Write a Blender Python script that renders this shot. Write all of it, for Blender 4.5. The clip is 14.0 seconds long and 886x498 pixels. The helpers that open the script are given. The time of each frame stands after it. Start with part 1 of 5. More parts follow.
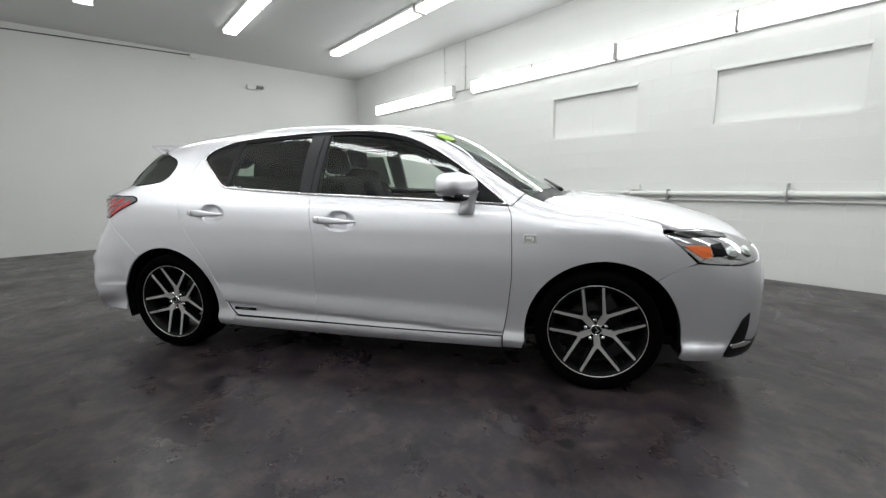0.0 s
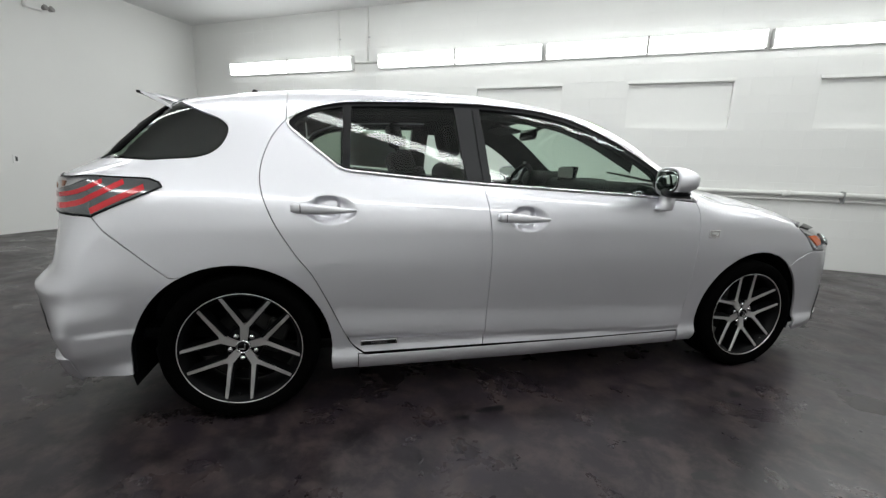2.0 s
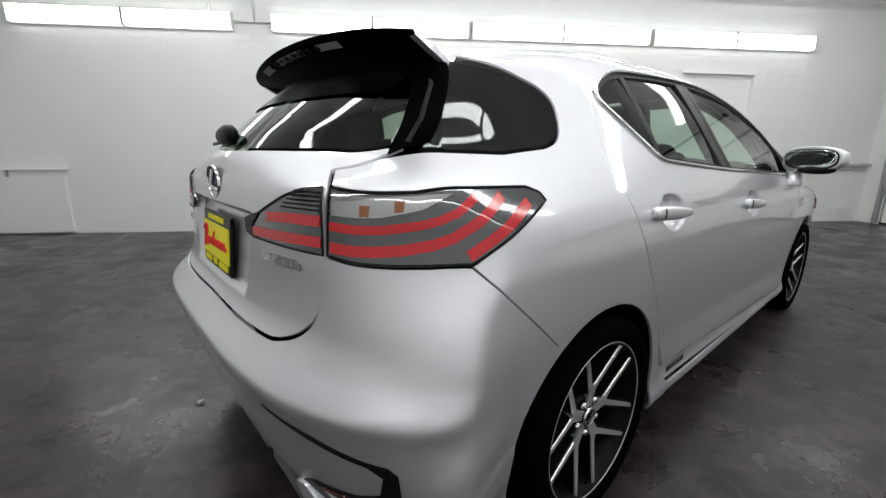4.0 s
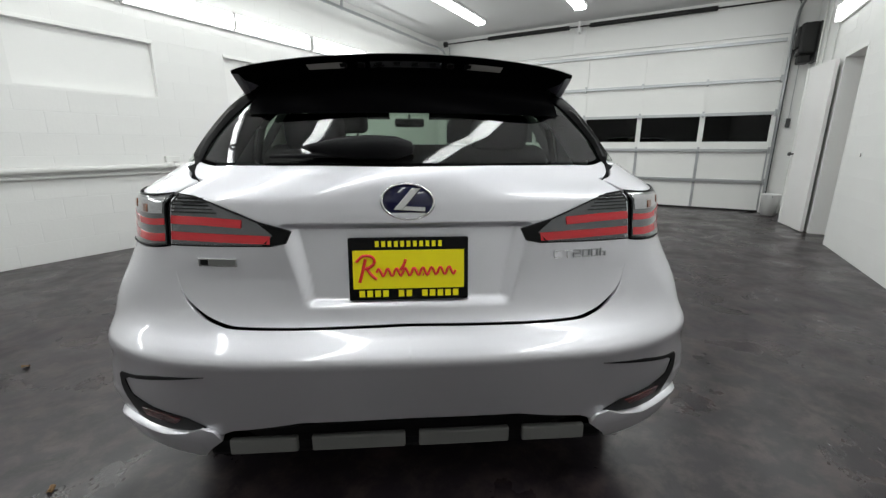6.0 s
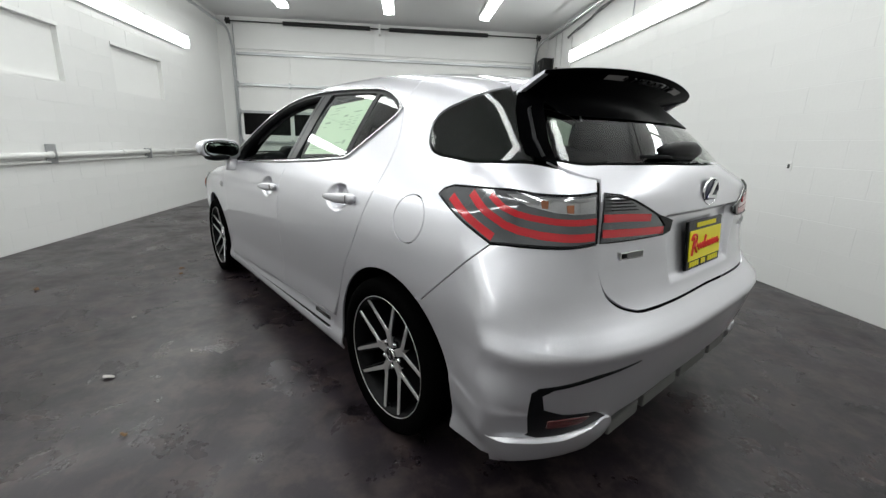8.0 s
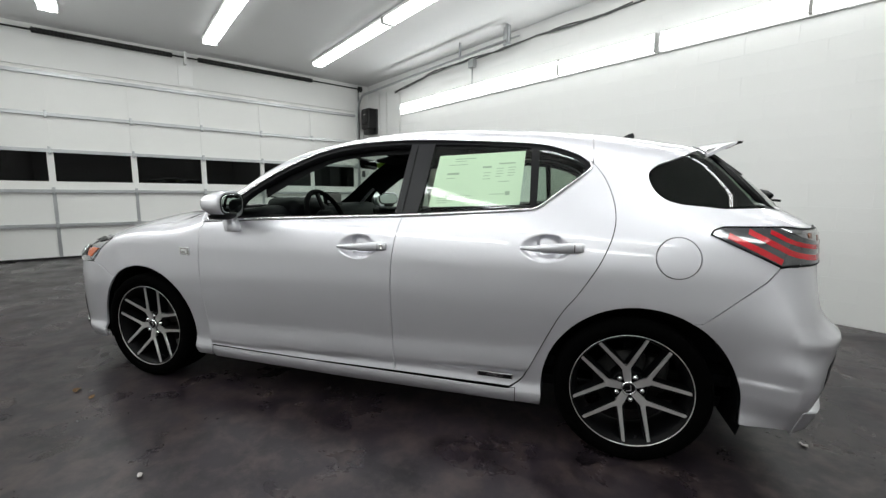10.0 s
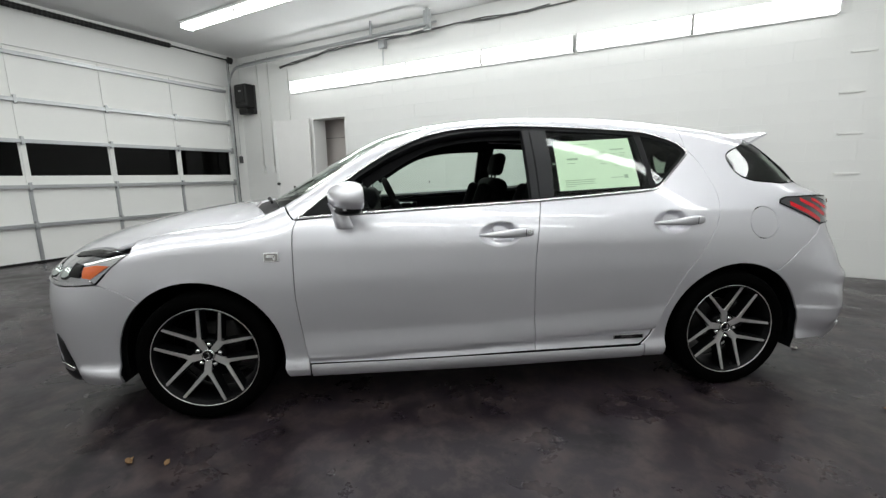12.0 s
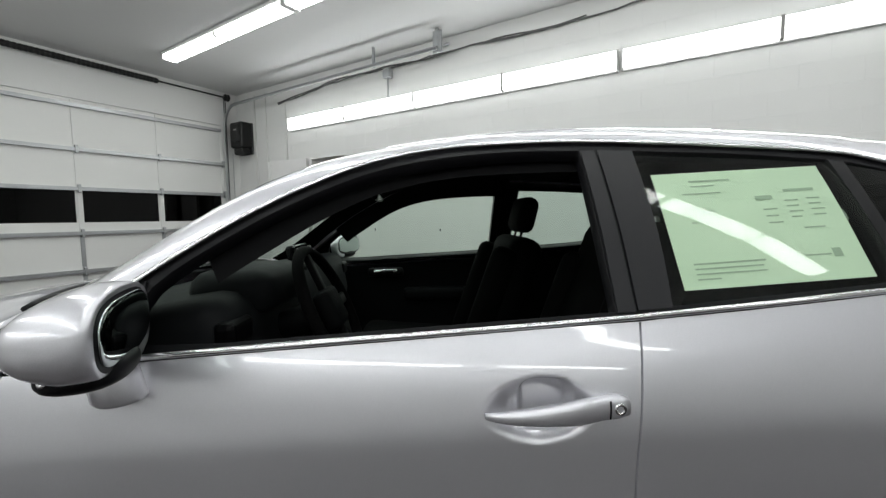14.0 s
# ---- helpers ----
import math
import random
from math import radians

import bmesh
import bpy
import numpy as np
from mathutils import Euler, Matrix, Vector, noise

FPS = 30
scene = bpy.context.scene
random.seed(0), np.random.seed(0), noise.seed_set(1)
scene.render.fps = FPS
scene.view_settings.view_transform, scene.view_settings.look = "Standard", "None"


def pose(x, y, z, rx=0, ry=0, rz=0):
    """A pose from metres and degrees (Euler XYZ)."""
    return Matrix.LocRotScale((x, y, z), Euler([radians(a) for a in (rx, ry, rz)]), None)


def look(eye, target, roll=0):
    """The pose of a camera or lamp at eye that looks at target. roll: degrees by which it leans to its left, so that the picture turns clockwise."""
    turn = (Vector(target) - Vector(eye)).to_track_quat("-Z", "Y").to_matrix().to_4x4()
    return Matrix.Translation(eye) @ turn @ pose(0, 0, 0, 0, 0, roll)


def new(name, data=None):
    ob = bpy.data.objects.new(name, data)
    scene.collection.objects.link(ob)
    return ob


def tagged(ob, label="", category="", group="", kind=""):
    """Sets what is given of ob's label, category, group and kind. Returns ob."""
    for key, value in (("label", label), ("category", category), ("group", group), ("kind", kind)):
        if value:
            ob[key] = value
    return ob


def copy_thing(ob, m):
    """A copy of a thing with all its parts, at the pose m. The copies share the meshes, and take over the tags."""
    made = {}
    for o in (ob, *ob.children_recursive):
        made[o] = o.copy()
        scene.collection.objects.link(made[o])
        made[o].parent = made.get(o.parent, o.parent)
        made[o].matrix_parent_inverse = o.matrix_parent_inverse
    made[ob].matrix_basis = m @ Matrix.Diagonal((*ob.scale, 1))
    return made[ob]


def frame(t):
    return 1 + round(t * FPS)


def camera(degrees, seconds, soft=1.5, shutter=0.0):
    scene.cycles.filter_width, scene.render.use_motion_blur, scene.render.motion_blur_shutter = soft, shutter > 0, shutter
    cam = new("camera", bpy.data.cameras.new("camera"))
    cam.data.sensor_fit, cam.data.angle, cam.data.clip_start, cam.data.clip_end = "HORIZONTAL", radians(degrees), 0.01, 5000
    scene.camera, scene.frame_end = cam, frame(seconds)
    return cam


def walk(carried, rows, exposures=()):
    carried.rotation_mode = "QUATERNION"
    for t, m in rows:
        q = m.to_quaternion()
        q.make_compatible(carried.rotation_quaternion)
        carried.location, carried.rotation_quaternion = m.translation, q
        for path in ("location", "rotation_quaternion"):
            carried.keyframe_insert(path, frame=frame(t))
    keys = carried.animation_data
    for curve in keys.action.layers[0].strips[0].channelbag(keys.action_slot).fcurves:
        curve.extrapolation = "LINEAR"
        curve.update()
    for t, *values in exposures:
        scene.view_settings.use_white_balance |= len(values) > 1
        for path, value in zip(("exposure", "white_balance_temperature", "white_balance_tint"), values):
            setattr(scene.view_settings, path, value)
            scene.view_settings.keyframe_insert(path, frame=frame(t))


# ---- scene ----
cam = camera(93.95, 14.0, 1.4)
PATH = [
    (0, (2.520, -1.856, 1.052), (1.045, -0.544, 0.732), -0.74),
    (0.5, (2.128, -2.127, 1.037), (0.861, -0.630, 0.648), -1.70),
    (1, (1.698, -2.380, 1.033), (0.649, -0.724, 0.636), 0.15),
    (1.5, (1.194, -2.523, 1.029), (0.308, -0.785, 0.590), -0.25),
    (2, (0.685, -2.648, 1.062), (0.029, -0.799, 0.673), 1.95),
    (2.5, (0.170, -2.695, 1.077), (-0.198, -0.773, 0.667), 3.86),
    (3, (-0.353, -2.694, 1.078), (-0.394, -0.738, 0.666), 3.22),
    (3.2, (-0.523, -2.641, 1.050), (-0.606, -0.688, 0.626), 1.80),
    (5.3, (-2.098, -2.121, 1.102), (-0.752, -0.711, 0.654), 1.18),
    (5.5, (-2.229, -2.037, 1.115), (-0.734, -0.780, 0.687), 1.88),
    (6, (-2.554, -1.734, 1.108), (-0.868, -0.773, 0.626), 0.11),
    (6.5, (-2.807, -1.366, 1.122), (-0.982, -0.674, 0.684), 1.27),
    (7, (-2.920, -0.945, 1.103), (-1.031, -0.467, 0.653), 0.99),
    (7.5, (-3.034, -0.504, 1.130), (-1.100, -0.419, 0.627), 1.70),
    (8, (-3.012, -0.061, 1.101), (-1.085, -0.279, 0.612), 1.67),
    (8.2, (-2.994, 0.142, 1.123), (-1.071, -0.214, 0.703), 2.81),
    (10.3, (-2.138, 1.813, 1.104), (-0.753, 0.416, 0.743), 0.53),
    (10.5, (-2.022, 1.953, 1.110), (-0.741, 0.477, 0.685), 0.77),
    (11, (-1.681, 2.184, 1.097), (-0.511, 0.611, 0.702), 0.67),
    (11.5, (-1.392, 2.449, 1.114), (-0.336, 0.799, 0.712), 0.11),
    (12, (-1.211, 2.501, 1.115), (-0.284, 0.763, 0.767), -0.80),
    (12.5, (-1.180, 2.419, 1.126), (-0.252, 0.675, 0.814), -1.11),
    (13, (-1.108, 2.134, 1.161), (-0.075, 0.433, 0.960), -0.99),
    (13.5, (-0.921, 1.784, 1.198), (0.023, 0.026, 1.072), -1.46),
    (14, (-0.772, 1.374, 1.187), (0.265, -0.330, 1.036), -0.85),
]
walk(cam, [(t, look(eye, target, roll)) for t, eye, target, roll in PATH], [(0, -0.02), (0.9, -0.05), (1.5, -0.12), (2.1, -0.06), (2.8, -0.03), (12.6, -0.03), (13.2, -0.12), (14, -0.40)])

# ---- light ----
# A closed garage at night: the fluorescent fittings below give all the light.
world = bpy.data.worlds.new("night")
world.use_nodes = True
world.node_tree.nodes["Background"].inputs[0].default_value = (0.004, 0.005, 0.008, 1)
scene.world = world
TUBE = 14.0          # strength of the fluorescent lenses


# ---- materials ----
def material(name):
    m = bpy.data.materials.new(name)
    m.use_nodes = True
    return m, m.node_tree.nodes, m.node_tree.links, m.node_tree.nodes["Principled BSDF"]


def plain(name, color, rough=.5, metal=0.0, coat=0.0, vary=.12, scale=6.0, grain=0.0, grain_scale=300.0, spec=.5, obj=True):
    """A surface with mottled colour and gloss at two scales and a fine grain."""
    m, n, l, b = material(name)
    tc = n.new("ShaderNodeTexCoord")
    big, fine = n.new("ShaderNodeTexNoise"), n.new("ShaderNodeTexNoise")
    big.inputs["Scale"].default_value, big.inputs["Detail"].default_value = scale, 5
    fine.inputs["Scale"].default_value, fine.inputs["Detail"].default_value = scale * 14, 3
    mix, ramp = n.new("ShaderNodeMix"), n.new("ShaderNodeMath")
    ramp.operation = "MULTIPLY_ADD"
    ramp.inputs[1].default_value, ramp.inputs[2].default_value = .35, 0.0
    add = n.new("ShaderNodeMath")
    add.operation = "MULTIPLY_ADD"
    add.inputs[1].default_value = .65
    mix.data_type = "RGBA"
    mix.inputs[6].default_value = (*[c * (1 - vary) for c in color], 1)
    mix.inputs[7].default_value = (*[min(1, c * (1 + vary)) for c in color], 1)
    for t in (big, fine):
        l.new(tc.outputs["Object"], t.inputs["Vector"])
    l.new(fine.outputs[0], ramp.inputs[0])
    l.new(big.outputs[0], add.inputs[0])
    l.new(ramp.outputs[0], add.inputs[2])
    l.new(add.outputs[0], mix.inputs[0])
    l.new(mix.outputs[2], b.inputs["Base Color"])
    rr = n.new("ShaderNodeMapRange")
    rr.inputs[3].default_value, rr.inputs[4].default_value = max(.02, rough * .85), min(1, rough * 1.15)
    l.new(add.outputs[0], rr.inputs[0])
    l.new(rr.outputs[0], b.inputs["Roughness"])
    b.inputs["Metallic"].default_value = metal
    b.inputs["Coat Weight"].default_value = coat
    b.inputs["Coat Roughness"].default_value = .03
    b.inputs["Specular IOR Level"].default_value = spec
    if grain:
        g, bump = n.new("ShaderNodeTexNoise"), n.new("ShaderNodeBump")
        g.inputs["Scale"].default_value, g.inputs["Detail"].default_value = grain_scale, 2
        bump.inputs["Strength"].default_value, bump.inputs["Distance"].default_value = grain, .002
        l.new(tc.outputs["Object"], g.inputs["Vector"])
        l.new(g.outputs[0], bump.inputs["Height"])
        l.new(bump.outputs[0], b.inputs["Normal"])
    return m


def block_wall(name, color, along, joints=.9):
    """White paint over concrete blocks, whose joints show faintly here and there; along is the wall's level axis, 0 or 1."""
    m, n, l, b = material(name)
    tc, sep, com = n.new("ShaderNodeTexCoord"), n.new("ShaderNodeSeparateXYZ"), n.new("ShaderNodeCombineXYZ")
    l.new(tc.outputs["Object"], sep.inputs[0])
    l.new(sep.outputs[along], com.inputs[0])
    l.new(sep.outputs[2], com.inputs[1])
    brick = n.new("ShaderNodeTexBrick")
    brick.inputs["Scale"].default_value = 1.0
    brick.inputs["Brick Width"].default_value, brick.inputs["Row Height"].default_value = .40, .20
    brick.inputs["Mortar Size"].default_value, brick.inputs["Mortar Smooth"].default_value = .006, .6
    brick.inputs["Color1"].default_value = brick.inputs["Color2"].default_value = (0, 0, 0, 1)
    brick.inputs["Mortar"].default_value = (1, 1, 1, 1)
    l.new(com.outputs[0], brick.inputs["Vector"])
    patch, fine, stain = n.new("ShaderNodeTexNoise"), n.new("ShaderNodeTexNoise"), n.new("ShaderNodeTexNoise")
    patch.inputs["Scale"].default_value, patch.inputs["Detail"].default_value = 1.7, 4
    fine.inputs["Scale"].default_value, fine.inputs["Detail"].default_value = 45, 4
    stain.inputs["Scale"].default_value, stain.inputs["Detail"].default_value = .9, 6
    for t in (patch, fine, stain):
        l.new(tc.outputs["Object"], t.inputs["Vector"])
    thr = n.new("ShaderNodeMapRange")
    thr.inputs[1].default_value, thr.inputs[2].default_value = .46, .66
    l.new(patch.outputs[0], thr.inputs[0])
    mul, hgt = n.new("ShaderNodeMath"), n.new("ShaderNodeMath")
    mul.operation, hgt.operation = "MULTIPLY", "MULTIPLY_ADD"
    l.new(brick.outputs["Color"], mul.inputs[0])
    l.new(thr.outputs[0], mul.inputs[1])
    hgt.inputs[1].default_value = -joints
    l.new(mul.outputs[0], hgt.inputs[0])
    l.new(fine.outputs[0], hgt.inputs[2])
    bump = n.new("ShaderNodeBump")
    bump.inputs["Strength"].default_value, bump.inputs["Distance"].default_value = .25, .004
    l.new(hgt.outputs[0], bump.inputs["Height"])
    l.new(bump.outputs[0], b.inputs["Normal"])
    mix = n.new("ShaderNodeMix")
    mix.data_type = "RGBA"
    mix.inputs[6].default_value = (*[c * .89 for c in color], 1)
    mix.inputs[7].default_value = (*color, 1)
    l.new(stain.outputs[0], mix.inputs[0])
    l.new(mix.outputs[2], b.inputs["Base Color"])
    b.inputs["Roughness"].default_value = .55
    return m


def floor_paint():
    """Dark grey floor paint: scuffed, blotched brown and violet, with worn pale patches and black drips."""
    m, n, l, b = material("floor_paint")
    tc = n.new("ShaderNodeTexCoord")

    def tex(scale, detail, rough=.55, dist=0.0):
        t = n.new("ShaderNodeTexNoise")
        t.inputs["Scale"].default_value, t.inputs["Detail"].default_value = scale, detail
        t.inputs["Roughness"].default_value, t.inputs["Distortion"].default_value = rough, dist
        l.new(tc.outputs["Object"], t.inputs["Vector"])
        return t.outputs[0]

    def ramp(src, a, bb):
        r = n.new("ShaderNodeMapRange")
        r.inputs[1].default_value, r.inputs[2].default_value = a, bb
        l.new(src, r.inputs[0])
        return r.outputs[0]

    def mixed(fac, c0, c1):
        x = n.new("ShaderNodeMix")
        x.data_type = "RGBA"
        l.new(fac, x.inputs[0])
        for i, c in ((6, c0), (7, c1)):
            if isinstance(c, tuple):
                x.inputs[i].default_value = (*c, 1)
            else:
                l.new(c, x.inputs[i])
        return x.outputs[2]

    base = mixed(ramp(tex(.9, 5, .55, .6), .36, .64), (.0132, .0098, .0130), (.0240, .0181, .0228))
    brown = mixed(ramp(tex(7.0, 9, .68, .3), .45, .63), base, (.050, .0372, .0362))
    dark = mixed(ramp(tex(4.2, 9, .72, .3), .51, .65), brown, (.0056, .0043, .0058))
    fleck = mixed(ramp(tex(17, 8, .74), .58, .76), dark, (.050, .0385, .0375))
    pale = mixed(ramp(tex(1.1, 9, .75, 1.2), .66, .84), fleck, (.076, .062, .060))
    l.new(pale, b.inputs["Base Color"])
    l.new(ramp_to(n, l, tex(2.3, 8, .64, .3), .17, .48), b.inputs["Roughness"])
    b.inputs["Specular IOR Level"].default_value = .38
    bump = n.new("ShaderNodeBump")
    bump.inputs["Strength"].default_value, bump.inputs["Distance"].default_value = .03, .003
    l.new(tex(9, 7), bump.inputs["Height"])
    l.new(bump.outputs[0], b.inputs["Normal"])
    return m


def ramp_to(n, l, src, lo, hi):
    r = n.new("ShaderNodeMapRange")
    r.inputs[1].default_value, r.inputs[2].default_value = .3, .7
    r.inputs[3].default_value, r.inputs[4].default_value = lo, hi
    l.new(src, r.inputs[0])
    return r.outputs[0]


def glow(name, color, strength):
    m, n, l, b = material(name)
    b.inputs["Base Color"].default_value = (.8, .8, .8, 1)
    b.inputs["Roughness"].default_value = .4
    b.inputs["Emission Color"].default_value = (*color, 1)
    b.inputs["Emission Strength"].default_value = strength
    return m


def pane(name, tint, gloss=1.0):
    """Thin tinted glass: lets the tint through and mirrors by angle."""
    m, n, l, b = material(name)
    n.remove(b)
    out = n["Material Output"]
    tr, gl, mix = n.new("ShaderNodeBsdfTransparent"), n.new("ShaderNodeBsdfGlossy"), n.new("ShaderNodeMixShader")
    lw, pw, fr = n.new("ShaderNodeLayerWeight"), n.new("ShaderNodeMath"), n.new("ShaderNodeMath")
    tr.inputs[0].default_value = (*tint, 1)
    gl.inputs["Roughness"].default_value = .015
    gl.inputs[0].default_value = (gloss, gloss, gloss, 1)
    lw.inputs[0].default_value = .5
    pw.operation, fr.operation = "POWER", "MULTIPLY_ADD"
    pw.inputs[1].default_value, fr.inputs[1].default_value, fr.inputs[2].default_value = 5, .95, .047
    l.new(lw.outputs["Facing"], pw.inputs[0])
    l.new(pw.outputs[0], fr.inputs[0])
    l.new(fr.outputs[0], mix.inputs[0])
    l.new(tr.outputs[0], mix.inputs[1])
    l.new(gl.outputs[0], mix.inputs[2])
    l.new(mix.outputs[0], out.inputs[0])
    return m


def car_paint():
    """Silver metallic paint under clear coat, with fine flake."""
    m, n, l, b = material("silver_paint")
    tc, fl, bump = n.new("ShaderNodeTexCoord"), n.new("ShaderNodeTexNoise"), n.new("ShaderNodeMix")
    fl.inputs["Scale"].default_value, fl.inputs["Detail"].default_value = 900, 1
    l.new(tc.outputs["Object"], fl.inputs["Vector"])
    bump.data_type = "RGBA"
    bump.inputs[6].default_value, bump.inputs[7].default_value = (.594, .590, .626, 1), (.744, .739, .781, 1)
    l.new(fl.outputs[0], bump.inputs[0])
    l.new(bump.outputs[2], b.inputs["Base Color"])
    b.inputs["Metallic"].default_value, b.inputs["Roughness"].default_value = .82, .42
    b.inputs["Coat IOR"].default_value = 1.6
    b.inputs["Coat Weight"].default_value, b.inputs["Coat Roughness"].default_value = 1.0, .025
    return m


WALL_X = block_wall("white_block_paint", (.80, .80, .785), 0, .15)
WALL_Y = block_wall("white_block_paint_end", (.80, .80, .785), 1, .25)
BOARD = plain("white_board_paint", (.80, .80, .785), .5, vary=.03, scale=3)
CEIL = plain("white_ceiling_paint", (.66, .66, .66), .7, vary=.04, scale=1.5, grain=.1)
FLOOR = floor_paint()
LENS = glow("fluorescent_lens", (.965, 1.0, .985), TUBE)
LENSSIDE = glow("fluorescent_lens_side", (.965, 1.0, .985), TUBE * .34)
FITTING = plain("white_enamel", (.78, .78, .77), .35, vary=.03)
STEEL = plain("galvanised_steel", (.43, .44, .45), .40, .9, vary=.2, scale=20)
PIPE = plain("white_pipe_paint", (.74, .74, .72), .4, vary=.08, scale=9)
DOORSKIN = plain("white_door_steel", (.76, .76, .74), .42, vary=.03, scale=2, grain=.1)
BLACKIRON = plain("black_iron", (.010, .010, .010), .5, .3, vary=.3, scale=30)
DARKGREY = plain("dark_grey_plastic", (.05, .05, .052), .5, vary=.2, scale=25)
NIGHT = pane("dark_window_glass", (.02, .02, .022), .3)
NIGHTBACK = plain("night_dark", (.004, .004, .005), .9, vary=.3)
PINKGREY = plain("pinkish_grey_paint", (.785, .775, .765), .45, vary=.06, scale=3)
BROWN = plain("taupe_paint", (.54, .50, .475), .6, vary=.08)
CABLE = plain("grey_cable", (.10, .10, .10), .55, vary=.3, scale=30)
PAPER = plain("litter_paper", (.45, .43, .41), .8, vary=.15, scale=40)
LEAF = plain("dry_leaf", (.17, .095, .04), .8, vary=.3, scale=60)
OIL = plain("oil_stain", (.006, .0055, .0065), .35, vary=.4, scale=20)
SILVER = car_paint()
BLACKGLOSS = plain("gloss_black", (.003, .003, .0035), .20, coat=0, spec=.14, vary=.2)
TRIM = plain("black_trim", (.004, .004, .005), .45, vary=.25, scale=40, spec=.16)
DEEPBLACK = plain("deep_black_plastic", (.0010, .0010, .0012), .30, spec=.004, vary=.2)
PILLAR = plain("pillar_film", (.006, .006, .008), .42, spec=.3, vary=.12, scale=30, grain=.1)
RUBBER = plain("tyre_rubber", (.0014, .0014, .0014), .9, spec=.01, vary=.25, scale=25, grain=.2, grain_scale=120)
CHROME = plain("chrome", (.78, .78, .79), .08, 1.0, vary=.03)
MACHINED = plain("machined_alloy", (.68, .672, .665), .33, .85, vary=.06, scale=30, grain=.1, grain_scale=500)
GUNMETAL = plain("dark_alloy_paint", (.0026, .0026, .003), .42, 0, vary=.12, scale=20, spec=.10)
BRAKE = plain("brake_iron", (.012, .0115, .011), .55, .5, vary=.3, scale=40)
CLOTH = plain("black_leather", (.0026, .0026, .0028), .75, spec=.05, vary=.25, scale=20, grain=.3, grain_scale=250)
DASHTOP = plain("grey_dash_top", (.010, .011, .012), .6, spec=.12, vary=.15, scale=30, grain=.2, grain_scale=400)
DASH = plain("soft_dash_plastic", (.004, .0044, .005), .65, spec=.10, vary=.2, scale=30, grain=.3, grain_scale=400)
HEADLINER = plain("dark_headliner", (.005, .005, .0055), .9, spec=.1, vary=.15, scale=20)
LIGHTPANE = pane("lightly_tinted_glass", (.84, .92, .84))
CLEAR = pane("side_glass", (.76, .87, .79))
PRIVACY = pane("privacy_glass", (.50, .58, .51))
REARPANE = pane("rear_door_glass", (.66, .78, .70))
WINDSHIELD = pane("windscreen_glass", (.74, .84, .77))
RED = plain("red_lens", (.50, .011, .020), .14, coat=.3, vary=.08, scale=60)
DEEPRED = plain("dark_red_reflector", (.085, .003, .005), .15, coat=1, vary=.15, scale=90)
SMOKE = plain("smoked_lens", (.085, .088, .095), .09, .5, coat=1, vary=.25, scale=40)
CLEARLENS = plain("clear_lens_chrome", (.42, .42, .43), .10, .85, coat=1, vary=.25, scale=70)
AMBER = plain("amber_lens", (.60, .105, .012), .10, coat=1, vary=.12, scale=60)
AMBERDIM = plain("amber_bulb", (.26, .085, .03), .15, .3, coat=1, vary=.2, scale=60)
MIRROR = plain("mirror_glass", (.50, .54, .53), .02, 1.0, vary=.01)
NAVY = plain("navy_enamel", (.008, .009, .045), .15, coat=.15, vary=.1)
YELLOW = plain("yellow_card", (.85, .74, .0), .45, vary=.03)
REDINK = plain("red_ink", (.65, .02, .02), .5, vary=.05)
GREENSHEET = plain("pale_green_sheet", (.72, .80, .68), .7, vary=.03)
INK = plain("grey_ink", (.40, .47, .39), .8, vary=.1)
STICKER = plain("lime_sticker", (.33, .62, .02), .5, vary=.05)
STEELGREY = plain("grey_insert_plastic", (.12, .12, .115), .5, vary=.15)
HEATGREY = plain("grey_fin", (.30, .29, .28), .6, vary=.15)


from mathutils.geometry import delaunay_2d_cdt as cdt


# ---- building helpers ----
def mesh_of(name, verts, faces, smooth=False, normals=None):
    me = bpy.data.meshes.new(name)
    me.from_pydata([tuple(map(float, v)) for v in verts], [], [tuple(map(int, f)) for f in faces])
    me.polygons.foreach_set("use_smooth", [smooth] * len(me.polygons))
    me.update()
    if normals is not None:
        me.normals_split_custom_set_from_vertices([tuple(map(float, v)) for v in normals])
    return me


def part(name, data, mat, parent=None, label="", smooth=False):
    """Links a bmesh or a mesh as one object under a thing or a part."""
    if isinstance(data, bmesh.types.BMesh):
        me = bpy.data.meshes.new(name)
        data.normal_update()
        data.to_mesh(me)
        data.free()
        me.polygons.foreach_set("use_smooth", [smooth] * len(me.polygons))
    else:
        me = data
    me.materials.clear()
    me.materials.append(mat)
    ob = new(name, me)
    if parent is not None:
        ob.parent = parent
    return tagged(ob, label)


def thing(name, label, category, group="", kind="", at=None, parent=None):
    ob = new(name)
    ob.empty_display_size = .1
    if at is not None:
        ob.matrix_basis = at
    return tagged(ob, label, category, group, kind)


def boxes(*lims, bevel=0.0, segments=2):
    """A bmesh of boxes (x0, x1, y0, y1, z0, z1)."""
    bm = bmesh.new()
    for x0, x1, y0, y1, z0, z1 in lims:
        bmesh.ops.create_cube(bm, size=1, matrix=Matrix.LocRotScale(((x0 + x1) / 2, (y0 + y1) / 2, (z0 + z1) / 2), None, (x1 - x0, y1 - y0, z1 - z0)))
    if bevel:
        bmesh.ops.bevel(bm, geom=bm.edges[:], offset=bevel, segments=segments, affect="EDGES", profile=.6)
    return bm


